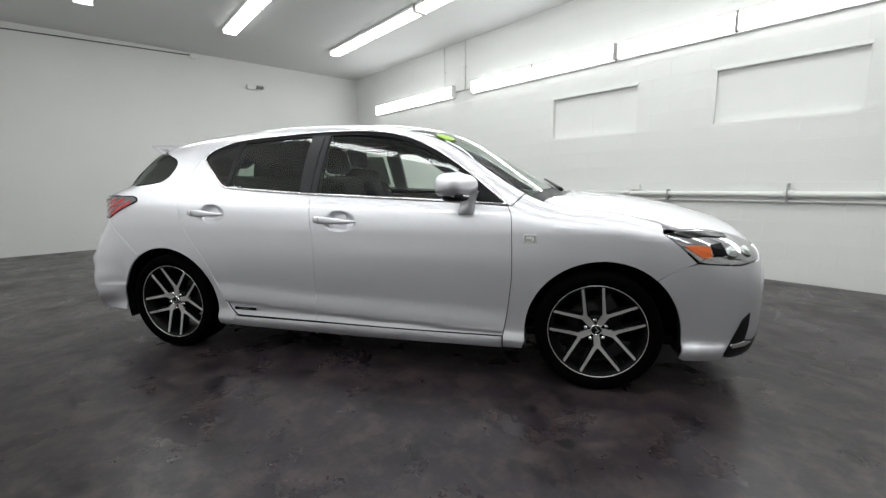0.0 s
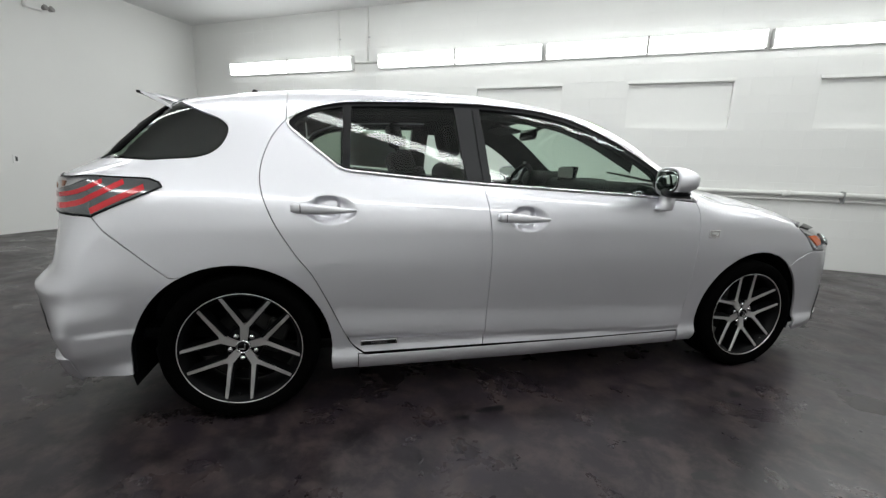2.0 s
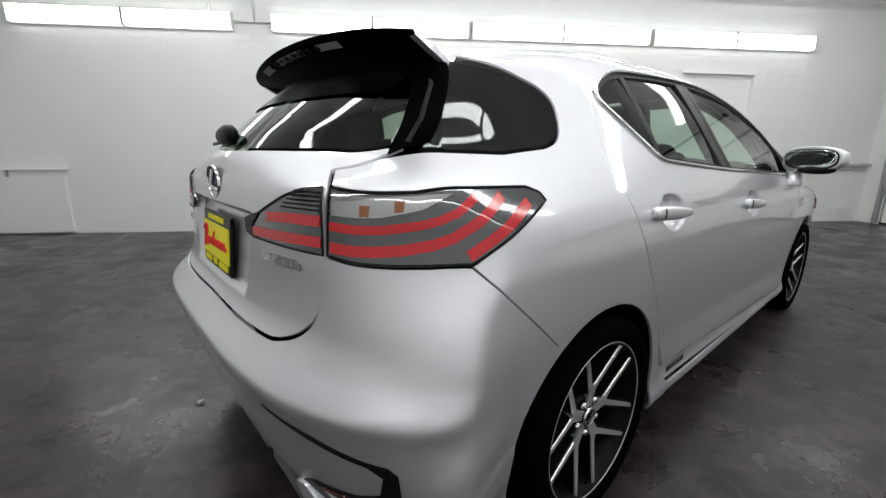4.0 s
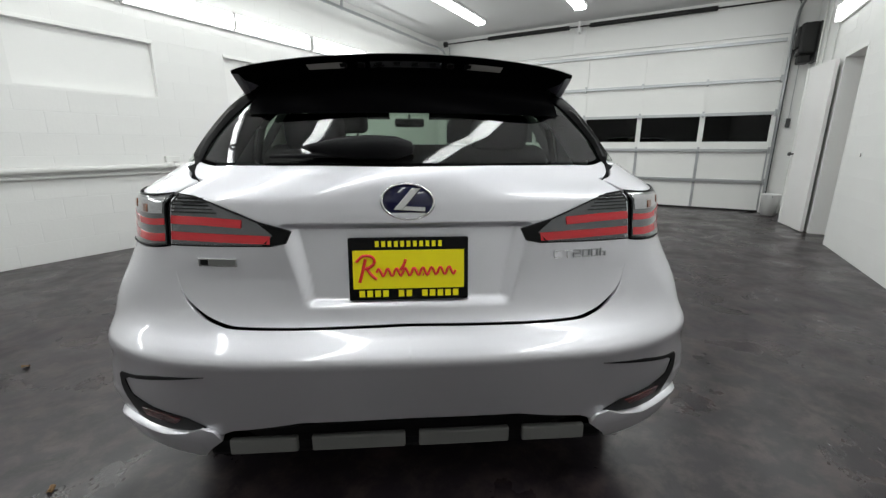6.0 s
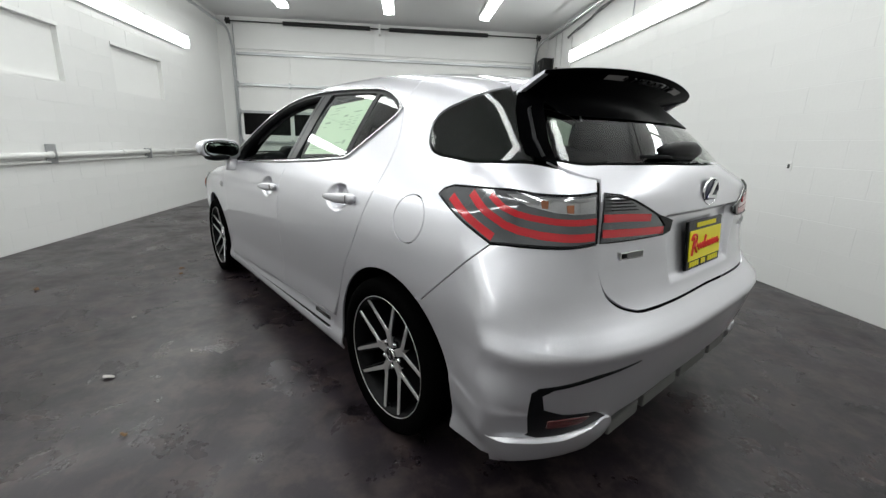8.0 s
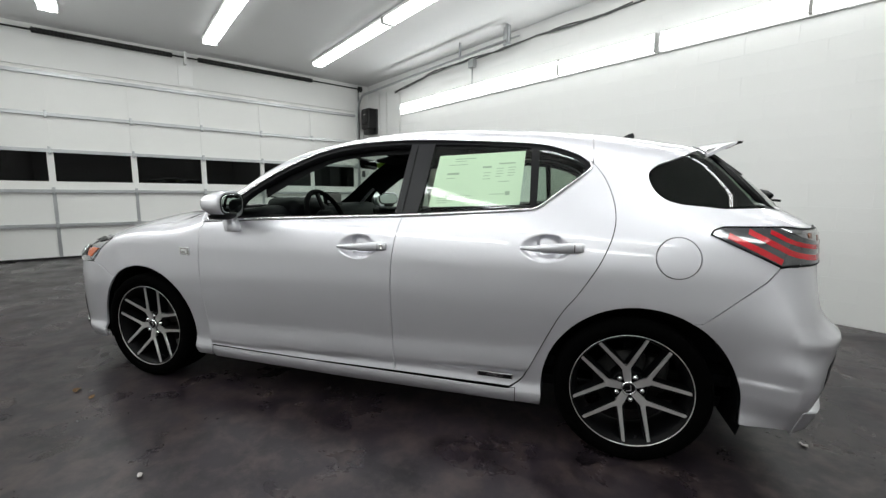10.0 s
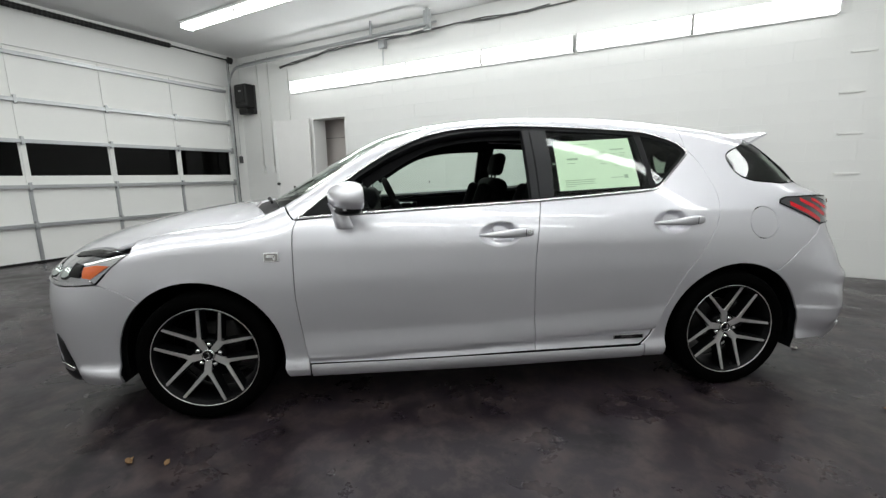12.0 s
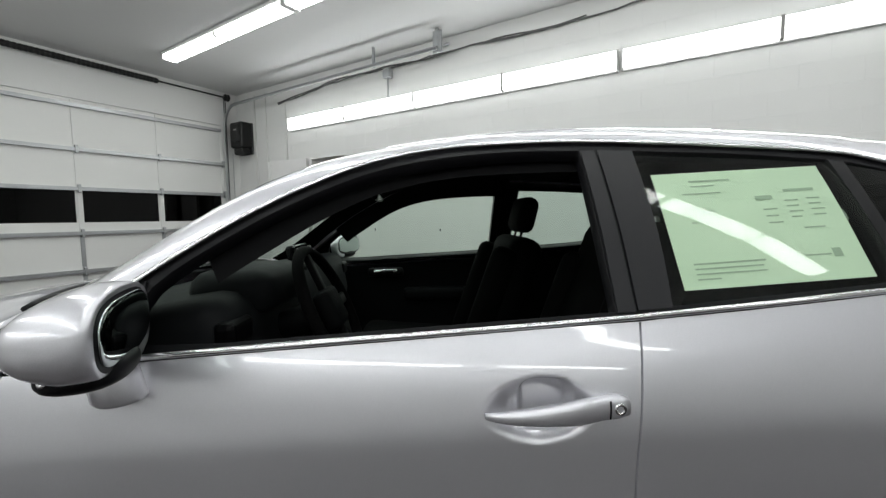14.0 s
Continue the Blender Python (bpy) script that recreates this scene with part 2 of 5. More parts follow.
def soft_box(size, bevel, m=None, segments=3):
    bm = bmesh.new()
    bmesh.ops.create_cube(bm, size=1, matrix=Matrix.Diagonal((*size, 1)))
    bmesh.ops.bevel(bm, geom=bm.edges[:], offset=bevel, segments=segments, affect="EDGES", profile=.5)
    if m is not None:
        bmesh.ops.transform(bm, matrix=m, verts=bm.verts[:])
    return bm


def rod(points, r, sides=8, caps=True):
    """A tube along a line of points."""
    pts = [Vector(p) for p in points]
    verts, faces = [], []
    up = Vector((0, 0, 1))
    for i, p in enumerate(pts):
        d = (pts[min(i + 1, len(pts) - 1)] - pts[max(i - 1, 0)]).normalized()
        a = d.cross(up if abs(d.z) < .95 else Vector((1, 0, 0))).normalized()
        b = d.cross(a)
        rr = r[i] if isinstance(r, (list, tuple)) else r
        verts += [p + rr * (math.cos(2 * math.pi * k / sides) * a + math.sin(2 * math.pi * k / sides) * b) for k in range(sides)]
    for i in range(len(pts) - 1):
        for k in range(sides):
            j = (k + 1) % sides
            faces.append((i * sides + k, i * sides + j, (i + 1) * sides + j, (i + 1) * sides + k))
    if caps:
        faces += [tuple(range(sides))[::-1], tuple(range((len(pts) - 1) * sides, len(pts) * sides))]
    bm = bmesh.new()
    vs = [bm.verts.new(v) for v in verts]
    for f in faces:
        bm.faces.new([vs[k] for k in f])
    bmesh.ops.recalc_face_normals(bm, faces=bm.faces[:])
    return bm


def lathe(profile, sides=48, axis="y", close=False):
    """A turned shape: profile of (distance along the axis, radius)."""
    verts, faces, n = [], [], len(profile)
    for k in range(sides):
        c, s = math.cos(2 * math.pi * k / sides), math.sin(2 * math.pi * k / sides)
        for h, r in profile:
            verts.append((r * c, h, r * s) if axis == "y" else (r * c, r * s, h))
    for k in range(sides):
        j = (k + 1) % sides
        for i in range(n if close else n - 1):
            i2 = (i + 1) % n
            faces.append((k * n + i, k * n + i2, j * n + i2, j * n + i))
    bm = bmesh.new()
    vs = [bm.verts.new(v) for v in verts]
    for f in faces:
        bm.faces.new([vs[q] for q in f])
    bmesh.ops.remove_doubles(bm, verts=bm.verts[:], dist=1e-5)
    bmesh.ops.recalc_face_normals(bm, faces=bm.faces[:])
    return bm


# ---- the room ----
XB, XG, YB, YA, ZC, TH = -6.53, 6.40, -3.27, 3.50, 3.445, .20

tagged(part("floor", boxes((XB - TH, XG + .6, YB - 1.4, YA + TH, -.12, 0)), FLOOR), "dark grey painted concrete floor, scuffed and stained", "floor", kind="structure")
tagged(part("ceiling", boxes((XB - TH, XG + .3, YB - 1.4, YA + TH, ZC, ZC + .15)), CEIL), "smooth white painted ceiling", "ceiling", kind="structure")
tagged(part("wall_west", boxes((XB - TH, XB, YB - TH, YA + TH, 0, ZC)), WALL_Y), "plain white painted end wall", "wall", kind="structure")

# Wall with three walled-up windows
WINDOWS = [(-1.055, .146), (.991, 2.158), (3.004, 4.143)]
WZ0, WZ1, WDEPTH = 1.645, 2.223, .055
lims = [(XB, XG + .3, YA, YA + TH, 0, WZ0), (XB, XG + .3, YA, YA + TH, WZ1, ZC)]
edges = [XB] + [v for w in WINDOWS for v in w] + [XG + .3]
lims += [(edges[i], edges[i + 1], YA, YA + TH, WZ0, WZ1) for i in range(0, len(edges), 2)]
tagged(part("wall_north", boxes(*lims), WALL_X), "white painted concrete block wall with walled-up windows", "wall", kind="structure")
for k, (x0, x1) in enumerate(WINDOWS):
    w = thing(f"window_{k + 1}", "walled-up window recess painted white", "window", "walled-up windows", "structure", pose(x0, YA, WZ0))
    half = (x1 - x0) / 2
    part("panel", boxes((0, half, WDEPTH, WDEPTH + .03, .0, WZ1 - WZ0)), BOARD, w)
    part("panel", boxes((half, x1 - x0, WDEPTH + .002, WDEPTH + .03, .0, WZ1 - WZ0)), BOARD, w)
    part("lintel", boxes((-.01, x1 - x0 + .012, -.012, WDEPTH + .01, WZ1 - WZ0 - .028, WZ1 - WZ0 + .010), bevel=.004), BOARD, w)

# Wall with the doorway
DX0, DX1, DZ = 3.735, 4.525, 2.18
tagged(part("wall_south", boxes((XB, DX0, YB - TH, YB, 0, ZC), (DX1, XG + .3, YB - TH, YB, 0, ZC), (DX0, DX1, YB - TH, YB, DZ, ZC)), WALL_X), "white painted concrete block wall with a doorway", "wall", kind="structure")
tagged(part("wall_hall", boxes((DX0 - .5, DX1 + .9, YB - .62, YB - .52, 0, ZC), (DX0 - .6, DX0 - .5, YB - .62, YB - TH, 0, ZC), (DX1 + .8, DX1 + .9, YB - .52, YB - TH, 0, ZC)), BROWN), "taupe painted wall of the hall behind the doorway", "wall", kind="structure")
tagged(part("trim", boxes((DX0, DX0 + .03, YB - TH, YB + .004, 0, DZ), (DX1 - .035, DX1, YB - TH - .10, YB + .004, 0, DZ), (DX0 + .03, DX1 - .035, YB - TH, YB + .004, DZ - .03, DZ)), BOARD), "white painted door frame", "door frame", kind="structure")
for z in (.62, 1.24, 1.86):
    part("board_line", boxes((DX0 - .4, DX1 + .7, YB - .52, YB - .514, z, z + .006)), DARKGREY, bpy.data.objects["wall_hall"])
leaf = thing("door_1", "pale grey door with a white edge, standing wide open", "door", kind="structure", at=pose(DX1 + .01, YB + .04, .01, 0, 0, 8))
part("door_leaf", boxes((0, .74, 0, .04, 0, 2.15), bevel=.003), PINKGREY, leaf, "pale grey door face")
part("edge_strip", boxes((.74, .80, -.002, .046, 0, 2.15), bevel=.003), BOARD, leaf, "white door edge")
knob = part("door_handle", lathe([(.0, .012), (.03, .012), (.034, .026), (.055, .028), (.066, .018), (.07, 0)], 20), DARKGREY, leaf, "round metal door knob", True)
knob.matrix_basis = pose(.735, .04, 1.0)

# End wall round the garage door
GY0, GY1, GZ = -2.95, 3.18, 2.86
tagged(part("wall_east", boxes((XG, XG + .3, YB, GY0, 0, ZC), (XG, XG + .3, GY1, YA, 0, ZC), (XG, XG + .3, GY0, GY1, GZ, ZC)), WALL_Y), "white painted wall round the garage door", "wall", kind="structure")
gate = thing("garage_door", "white sectional garage door with a row of dark windows, closed", "garage door", kind="structure", at=pose(XG, 0, 0))
ROWS = [.0, .525, 1.05, 1.655, 2.185, 2.86]
STILES = [GY0 + (GY1 - GY0) * k / 6 for k in range(7)]
for i in range(5):
    z0, z1 = ROWS[i] + .003, ROWS[i + 1] - .003
    if i == 2:
        lim = [(.02, .055, GY0, GY1, z0, 1.195), (.02, .055, GY0, GY1, 1.64, z1)]
        lim += [(.02, .055, max(y - .040, GY0), min(y + .040, GY1), 1.195, 1.64) for y in STILES]
        part("window_section", boxes(*lim), DOORSKIN, gate)
        for y0, y1 in zip(STILES, STILES[1:]):
            part("window_pane", boxes((.036, .040, y0 + .040, y1 - .040, 1.195, 1.64)), NIGHT, gate, "dark window pane")
    else:
        part("section", boxes((.02, .055, GY0, GY1, z0, z1), bevel=.004), DOORSKIN, gate)
part("night_backing", boxes((.20, .22, GY0, GY1, 0, GZ)), NIGHTBACK, gate)
for z in ROWS[1:-1] + [2.77]:
    part("strut", boxes((-.035, .02, GY0 + .02, GY1 - .02, z - .026, z - .022), (-.035, -.031, GY0 + .02, GY1 - .02, z - .022, z + .022), (-.031, .02, GY0 + .02, GY1 - .02, z + .018, z + .022)), STEEL, gate, "galvanised strut")
for k, y in enumerate(STILES):
    for i in range(5):
        part("stile", boxes((.006, .02, y - .022, y + .022, ROWS[i] + .02, ROWS[i + 1] - .02)), STEEL if i < 2 else DOORSKIN, gate)
    for z in ROWS[1:-1]:
        part("hinge", boxes((-.042, .006, y - .017, y + .017, z - .055, z + .055), bevel=.005), STEEL, gate)
part("bottom_seal", boxes((.0, .06, GY0, GY1, .002, .03), bevel=.006), BLACKIRON, gate)

for side, y in (("a", GY1 + .04), ("b", GY0 - .04)):
    tr = thing("door_track", "galvanised steel garage door track hung from the ceiling", "door track", "garage door tracks")
    inner = -1 if side == "a" else 1
    arc = [(XG - .05 - .32 * (1 - math.cos(a)), y, 2.78 + .40 * math.sin(a)) for a in [k * math.pi / 16 for k in range(9)]]
    ends = [(XG - .05, y, .02), (XG - .05, y, 2.4)] + arc + [(1.9, y + inner * .05, 3.20)]
    part("rail", rod(ends, .024, 6), STEEL, tr)
    part("hanger", boxes((1.90, 1.94, y - .02, y + .02, 3.16, ZC), bevel=.003), STEEL, tr)
    part("hanger", boxes((2.9, 2.93, y - .015, y + .015, 3.18, ZC), bevel=.003), STEEL, tr)
    part("hanger_plate", boxes((1.86, 1.98, y - .012, y + .012, 3.16, 3.42), bevel=.004), STEEL, tr)
    part("jamb_angle", boxes((XG - .035, XG - .001, y - .03, y - .025, .02, 3.3)), STEEL, tr)

shaft = thing("torsion_shaft", "black torsion spring shaft over the garage door", "spring shaft")
part("rod", rod([(XG - .12, GY0 - .12, 3.33), (XG - .12, GY1 + .12, 3.33)], .013), BLACKIRON, shaft)
for y0, y1 in ((-1.92, .12), (.50, 2.20)):
    part("spring", lathe([(y0, .013)] + [(y0 + (y1 - y0) * k / 80, .036 + .006 * (k % 2)) for k in range(81)] + [(y1, .013)], 14), BLACKIRON, shaft, smooth=False).matrix_basis = pose(XG - .12, 0, 3.33)
for y in (GY0 - .06, GY1 + .06):
    part("drum", lathe([(-.03, .015), (-.03, .06), (-.02, .06), (-.02, .05), (.02, .05), (.02, .06), (.03, .06), (.03, .015)], 20), BLACKIRON, shaft, smooth=True).matrix_basis = pose(XG - .12, y, 3.33)
part("bracket", boxes((XG - .16, XG - .002, .29, .33, 3.22, 3.42), (XG - .012, XG - .001, .20, .42, 2.88, 3.42), bevel=.004), FITTING, shaft)
part("cable", rod([(XG - .07, GY0 - .06, .1), (XG - .07, GY0 - .06, 3.28)], .007, 6), BLACKIRON, shaft)

opener = thing("door_opener", "dark grey wall-mounted garage door opener", "door opener")
part("case", soft_box((.34, .22, .44), .04, pose(6.10, -3.13, 2.68)), BLACKIRON, opener)
part("cover", soft_box((.20, .06, .30), .02, pose(6.06, -3.01, 2.70)), BLACKIRON, opener)
part("label_plate", boxes((6.0, 6.08, -2.979, -2.976, 2.74, 2.765)), HEATGREY, opener)
part("mount", boxes((5.95, 6.30, YB, -3.23, 2.36, 2.90), bevel=.005), DARKGREY, opener)
part("chain_guard", soft_box((.24, .16, .12), .03, pose(6.08, -3.12, 2.40)), BLACKIRON, opener)

bucket = thing("bucket", "white plastic bucket on the floor in the corner", "bucket", at=pose(6.12, -3.06, 0))
part("pail", lathe([(.004, 0), (.0, .10), (.33, .135), (.34, .142), (.35, .138), (.34, .128), (.02, .095), (.018, 0)], 32, "z"), FITTING, bucket, smooth=True)
part("bail", rod([(.138 * math.cos(a), .0, .33 - .10 * math.sin(a)) for a in [k * math.pi / 12 for k in range(13)]], .003, 6), STEEL, bucket)


# ---- fluorescent fittings ----
def strip_light(name, length):
    """A surface fitting two tubes long: a white tray and two wrap-round lenses; it lies along x, its back at z = 0."""
    t = thing(name, "white two-tube fluorescent strip light, switched on", "strip light", "strip lights")
    part("tray", boxes((0, length, -.108, .108, -.034, 0), bevel=.004), FITTING, t)
    half = length / 2
    for x0, x1 in ((.022, half - .017), (half + .017, length - .022)):
        prof = [(-.086, -.030), (-.096, -.050), (-.085, -.078), (-.045, -.092), (.045, -.092), (.085, -.078), (.096, -.050), (.086, -.030)]
        verts = [(x, y, z) for x in (x0, x1) for y, z in prof]
        n = len(prof)
        part("lens", mesh_of("lens", verts, [(i, i + 1, n + i + 1, n + i) for i in (2, 3, 4)], False), LENS, t, "glowing white lens")
        part("lens_side", mesh_of("lens_side", verts, [(i, i + 1, n + i + 1, n + i) for i in (0, 1, 5, 6)] + [tuple(range(n))[::-1], tuple(range(n, 2 * n))], False), LENSSIDE, t, "dimmer ribbed side of the lens")
    part("lens_joint", boxes((half - .014, half + .014, -.097, .097, -.095, -.030), bevel=.003), HEATGREY, t, "grey lens joint")
    for x in (0.0, length - .012):
        part("end_cap", boxes((x, x + .014, -.10, .10, -.094, 0), bevel=.003), FITTING, t)
    return t


first = strip_light("strip_light", 2.50)
spots = []
for y0, y1 in ((1.95, 2.05), (.10, .28), (-1.66, -1.45)):
    ang = math.degrees(math.atan2(y0 - y1, 10.4))
    for k in range(4):
        xs = 5.37 - 2.545 * (k + 1) + .03
        yy = y0 + (y1 - y0) * (5.37 - xs) / 10.4
        spots.append(pose(xs, yy, ZC - .004, 0, 0, ang))
for x in (-5.605, -2.643, -.100, 2.452):
    spots.append(pose(x, YA - .002, 2.637, -90, 0, 0))
for x in (-2.61, -.072, 2.43):
    spots.append(pose(x, YB + .002, 2.74, 90, 0, 0))
first.matrix_basis = spots[0]
for m in spots[1:]:
    copy_thing(first, m)


# ---- body shape ----
def curve(xs, ys):
    """A smooth curve through knots, as a function of numpy arrays."""
    xs, ys = np.array(xs, float), np.array(ys, float)
    d = np.diff(ys) / np.diff(xs)
    m = np.r_[d[0], (d[1:] + d[:-1]) / 2, d[-1]]
    m[1:-1] = np.where(d[1:] * d[:-1] <= 0, 0, m[1:-1])

    def f(x):
        x = np.clip(np.asarray(x, float), xs[0], xs[-1])
        i = np.clip(np.searchsorted(xs, x) - 1, 0, len(xs) - 2)
        h = xs[i + 1] - xs[i]
        u = (x - xs[i]) / h
        return ((1 + 2 * u) * (1 - u) ** 2 * ys[i] + u * (1 - u) ** 2 * h * m[i]
                + u * u * (3 - 2 * u) * ys[i + 1] + u * u * (u - 1) * h * m[i + 1])
    return f


def step(a, b, x):
    u = np.clip((np.asarray(x, float) - a) / (b - a), 0, 1)
    return u * u * (3 - 2 * u)


WIDTH = curve([.10, .17, .22, .29, .40, .55, .68, .78, .86, .92, .97, 1.02, 1.10, 1.20, 1.30, 1.38, 1.46],
              [.79, .845, .872, .858, .862, .872, .878, .878, .868, .850, .824, .796, .748, .687, .620, .560, .49])
TOPC = curve([-2.2, -1.8, -1.6, -1.2, -.8, -.35, .0, .2, .38, .55, .75, .95, 1.12, 1.22, 1.4, 1.7, 1.9, 2.02, 2.12, 2.2],
             [1.225, 1.305, 1.345, 1.408, 1.445, 1.456, 1.442, 1.420, 1.388, 1.330, 1.222, 1.100, .998, .985, .972, .922, .872, .83, .765, .68])
CROWN = curve([-2.0, -1.2, -.2, .2, .5, .75, .95, 1.15, 1.5, 2.2], [.16, .14, .14, .17, .19, .20, .17, .07, .10, .2])
REARC = curve([.08, .20, .28, .43, .540, .566, .584, .604, .632, .668, .735, .875, .972, 1.032, 1.072, 1.132, 1.33, 1.44],
              [-1.94, -2.012, -2.052, -2.102, -2.130, -2.136, -2.132, -2.113, -2.086, -2.062, -2.047, -2.039, -2.028, -2.008, -1.976, -1.915, -1.66, -1.48])
FRONTC = curve([.10, .2, .3, .5, .62, .70, .78, .86, 1.0], [2.10, 2.16, 2.19, 2.195, 2.18, 2.15, 2.09, 2.02, 1.9])


def side_y(x, z):
    lo = 1 - step(.90, 1.14, z)
    dr, df = np.maximum(0, -x - .85), np.maximum(0, x - .75)
    rear = lo * (.006 + .030 * step(.56, .90, z)) * dr ** 2 + (1 - lo) * (.066 * dr ** 1.5)
    front = .055 * (df / 1.2) ** 2.2
    flare = (.038 + .018 * step(.56, .46, z)) * step(-1.64, -1.90, x) * step(.20, .34, z) * (1 - step(.54, .88, z))
    return WIDTH(z) + flare - rear - front


def smax(a, b, k):
    h = np.maximum(k - np.abs(a - b), 0) / k
    return np.maximum(a, b) + h * h * k / 4


def body(x, y, z):
    """Below zero inside the body; y is 0 or more."""
    side = y - side_y(x, z)
    up = step(.965, 1.075, z)
    tail = step(.58, .78, z)
    high = step(.65, .91, z) * (1 - up)
    rear = (REARC(z) + (.03 + .05 * tail + .34 * up) * y ** 2 + (.26 - .12 * tail) * y ** 4 + (.15 * step(.40, .55, z) - .15 * step(.62, .80, z) + 1.1 * high + 1.2 * up) * y ** 10) - x
    front = x - (FRONTC(z) - .12 * y ** 2 - .33 * y ** 4)
    top = z - (TOPC(x) - CROWN(x) * y ** 2 - .12 * y ** 4)
    f = smax(side, rear, .06 - .02 * step(.56, .44, z) - .005 * high + .05 * up)
    f = smax(f, front, .20)
    return smax(f, top, .055)


XR, XF, TURN = -1.55, 1.45, .9     # where the rays start to fan out at the ends


def fan(s):
    """Origin x and direction of the level ray at s; s is x along the sides and runs on round the ends."""
    s = np.asarray(s, float)
    a = np.where(s < XR, (XR - s) / TURN, np.where(s > XF, (s - XF) / TURN, 0))
    x0 = np.clip(s, XR, XF)
    return x0, np.where(s < XR, -np.sin(a), np.sin(a)), np.cos(a)


def s_of(x, y):
    """The s of the ray through a place of the plan."""
    x, y = np.asarray(x, float), np.asarray(y, float)
    r, f = np.arctan2(XR - x, y), np.arctan2(x - XF, y)
    return np.where(x < XR, XR - r * TURN, np.where(x > XF, XF + f * TURN, x))


def shell(s, z, off=0.0):
    """Places of the body surface at s and z (dropping a little round the tail), moved out by off."""
    s, z = np.broadcast_arrays(np.asarray(s, float), np.asarray(z, float))
    z = z - .028 * step(-1.80, -2.06, s)
    x0, dx, dy = fan(s)
    a, b = np.full(s.shape, .02), np.full(s.shape, 1.3)
    for _ in range(34):
        m = (a + b) / 2
        out = body(x0 + m * dx, m * dy, z) > off
        a, b = np.where(out, a, m), np.where(out, m, b)
    return np.stack([x0 + a * dx, a * dy, z], -1)


def lid(x, y, off=0.0):
    """Places of the body surface seen from above."""
    x, y = np.broadcast_arrays(np.asarray(x, float), np.asarray(y, float))
    a, b = np.full(x.shape, .3), np.full(x.shape, 1.8)
    for _ in range(34):
        m = (a + b) / 2
        out = body(x, np.abs(y), m) > off
        a, b = np.where(out, a, m), np.where(out, m, b)
    return np.stack([x, y, a], -1)


def slope(p):
    """Outward normals of the body at places p, either side."""
    x, y, z = p[..., 0], np.abs(p[..., 1]), p[..., 2]
    e = 2e-3
    n = np.stack([body(x + e, y, z) - body(x - e, y, z), body(x, y + e, z) - body(x, np.maximum(y - e, 0), z), body(x, y, z + e) - body(x, y, z - e)], -1)
    n[..., 1] *= np.where(y < e, 0, 1) * np.where(p[..., 1] < 0, -1, 1)
    return n / np.linalg.norm(n, axis=-1, keepdims=True)


# ---- panels ----
END_R, END_F = XR - TURN * math.pi / 2, XF + TURN * math.pi / 2


def within(poly, pts):
    """Which points lie inside a closed outline."""
    p, x, y = np.asarray(poly), pts[:, 0], pts[:, 1]
    hit = np.zeros(len(pts), bool)
    for (x0, y0), (x1, y1) in zip(p, np.roll(p, -1, 0)):
        cross = (y0 > y) != (y1 > y)
        hit ^= cross & (x < (x1 - x0) * (y - y0) / (y1 - y0 + 1e-12) + x0)
    return hit


def fine(outline, step_len):
    out = []
    for a, b in zip(outline, outline[1:] + outline[:1]):
        n = max(1, int(math.ceil(math.hypot(b[0] - a[0], b[1] - a[1]) / step_len)))
        out += [(a[0] + (b[0] - a[0]) * k / n, a[1] + (b[1] - a[1]) * k / n) for k in range(n)]
    return out


def inset(outline, d):
    """The outline moved inwards by d."""
    p = np.array(outline)
    area = np.sum(p[:, 0] * np.roll(p[:, 1], -1) - np.roll(p[:, 0], -1) * p[:, 1])
    q = p if area > 0 else p[::-1]
    e0, e1 = q - np.roll(q, 1, 0), np.roll(q, -1, 0) - q
    n0 = np.stack([-e0[:, 1], e0[:, 0]], 1) / (np.linalg.norm(e0, axis=1, keepdims=True) + 1e-9)
    n1 = np.stack([-e1[:, 1], e1[:, 0]], 1) / (np.linalg.norm(e1, axis=1, keepdims=True) + 1e-9)
    m = n0 + n1
    m = m / np.maximum((m * n0).sum(1, keepdims=True), .4)
    return [tuple(v) for v in q + d * m]


def bend(points, per=8):
    """A soft line through the points (open)."""
    p = [points[0]] + list(points) + [points[-1]]
    out = []
    for i in range(1, len(p) - 2):
        a, b, c, d = (np.array(p[j], float) for j in (i - 1, i, i + 1, i + 2))
        for k in range(per):
            u = k / per
            out.append(tuple(.5 * (2 * b + (c - a) * u + (2 * a - 5 * b + 4 * c - d) * u * u + (3 * b - a - 3 * c + d) * u ** 3)))
    return out + [tuple(points[-1])]


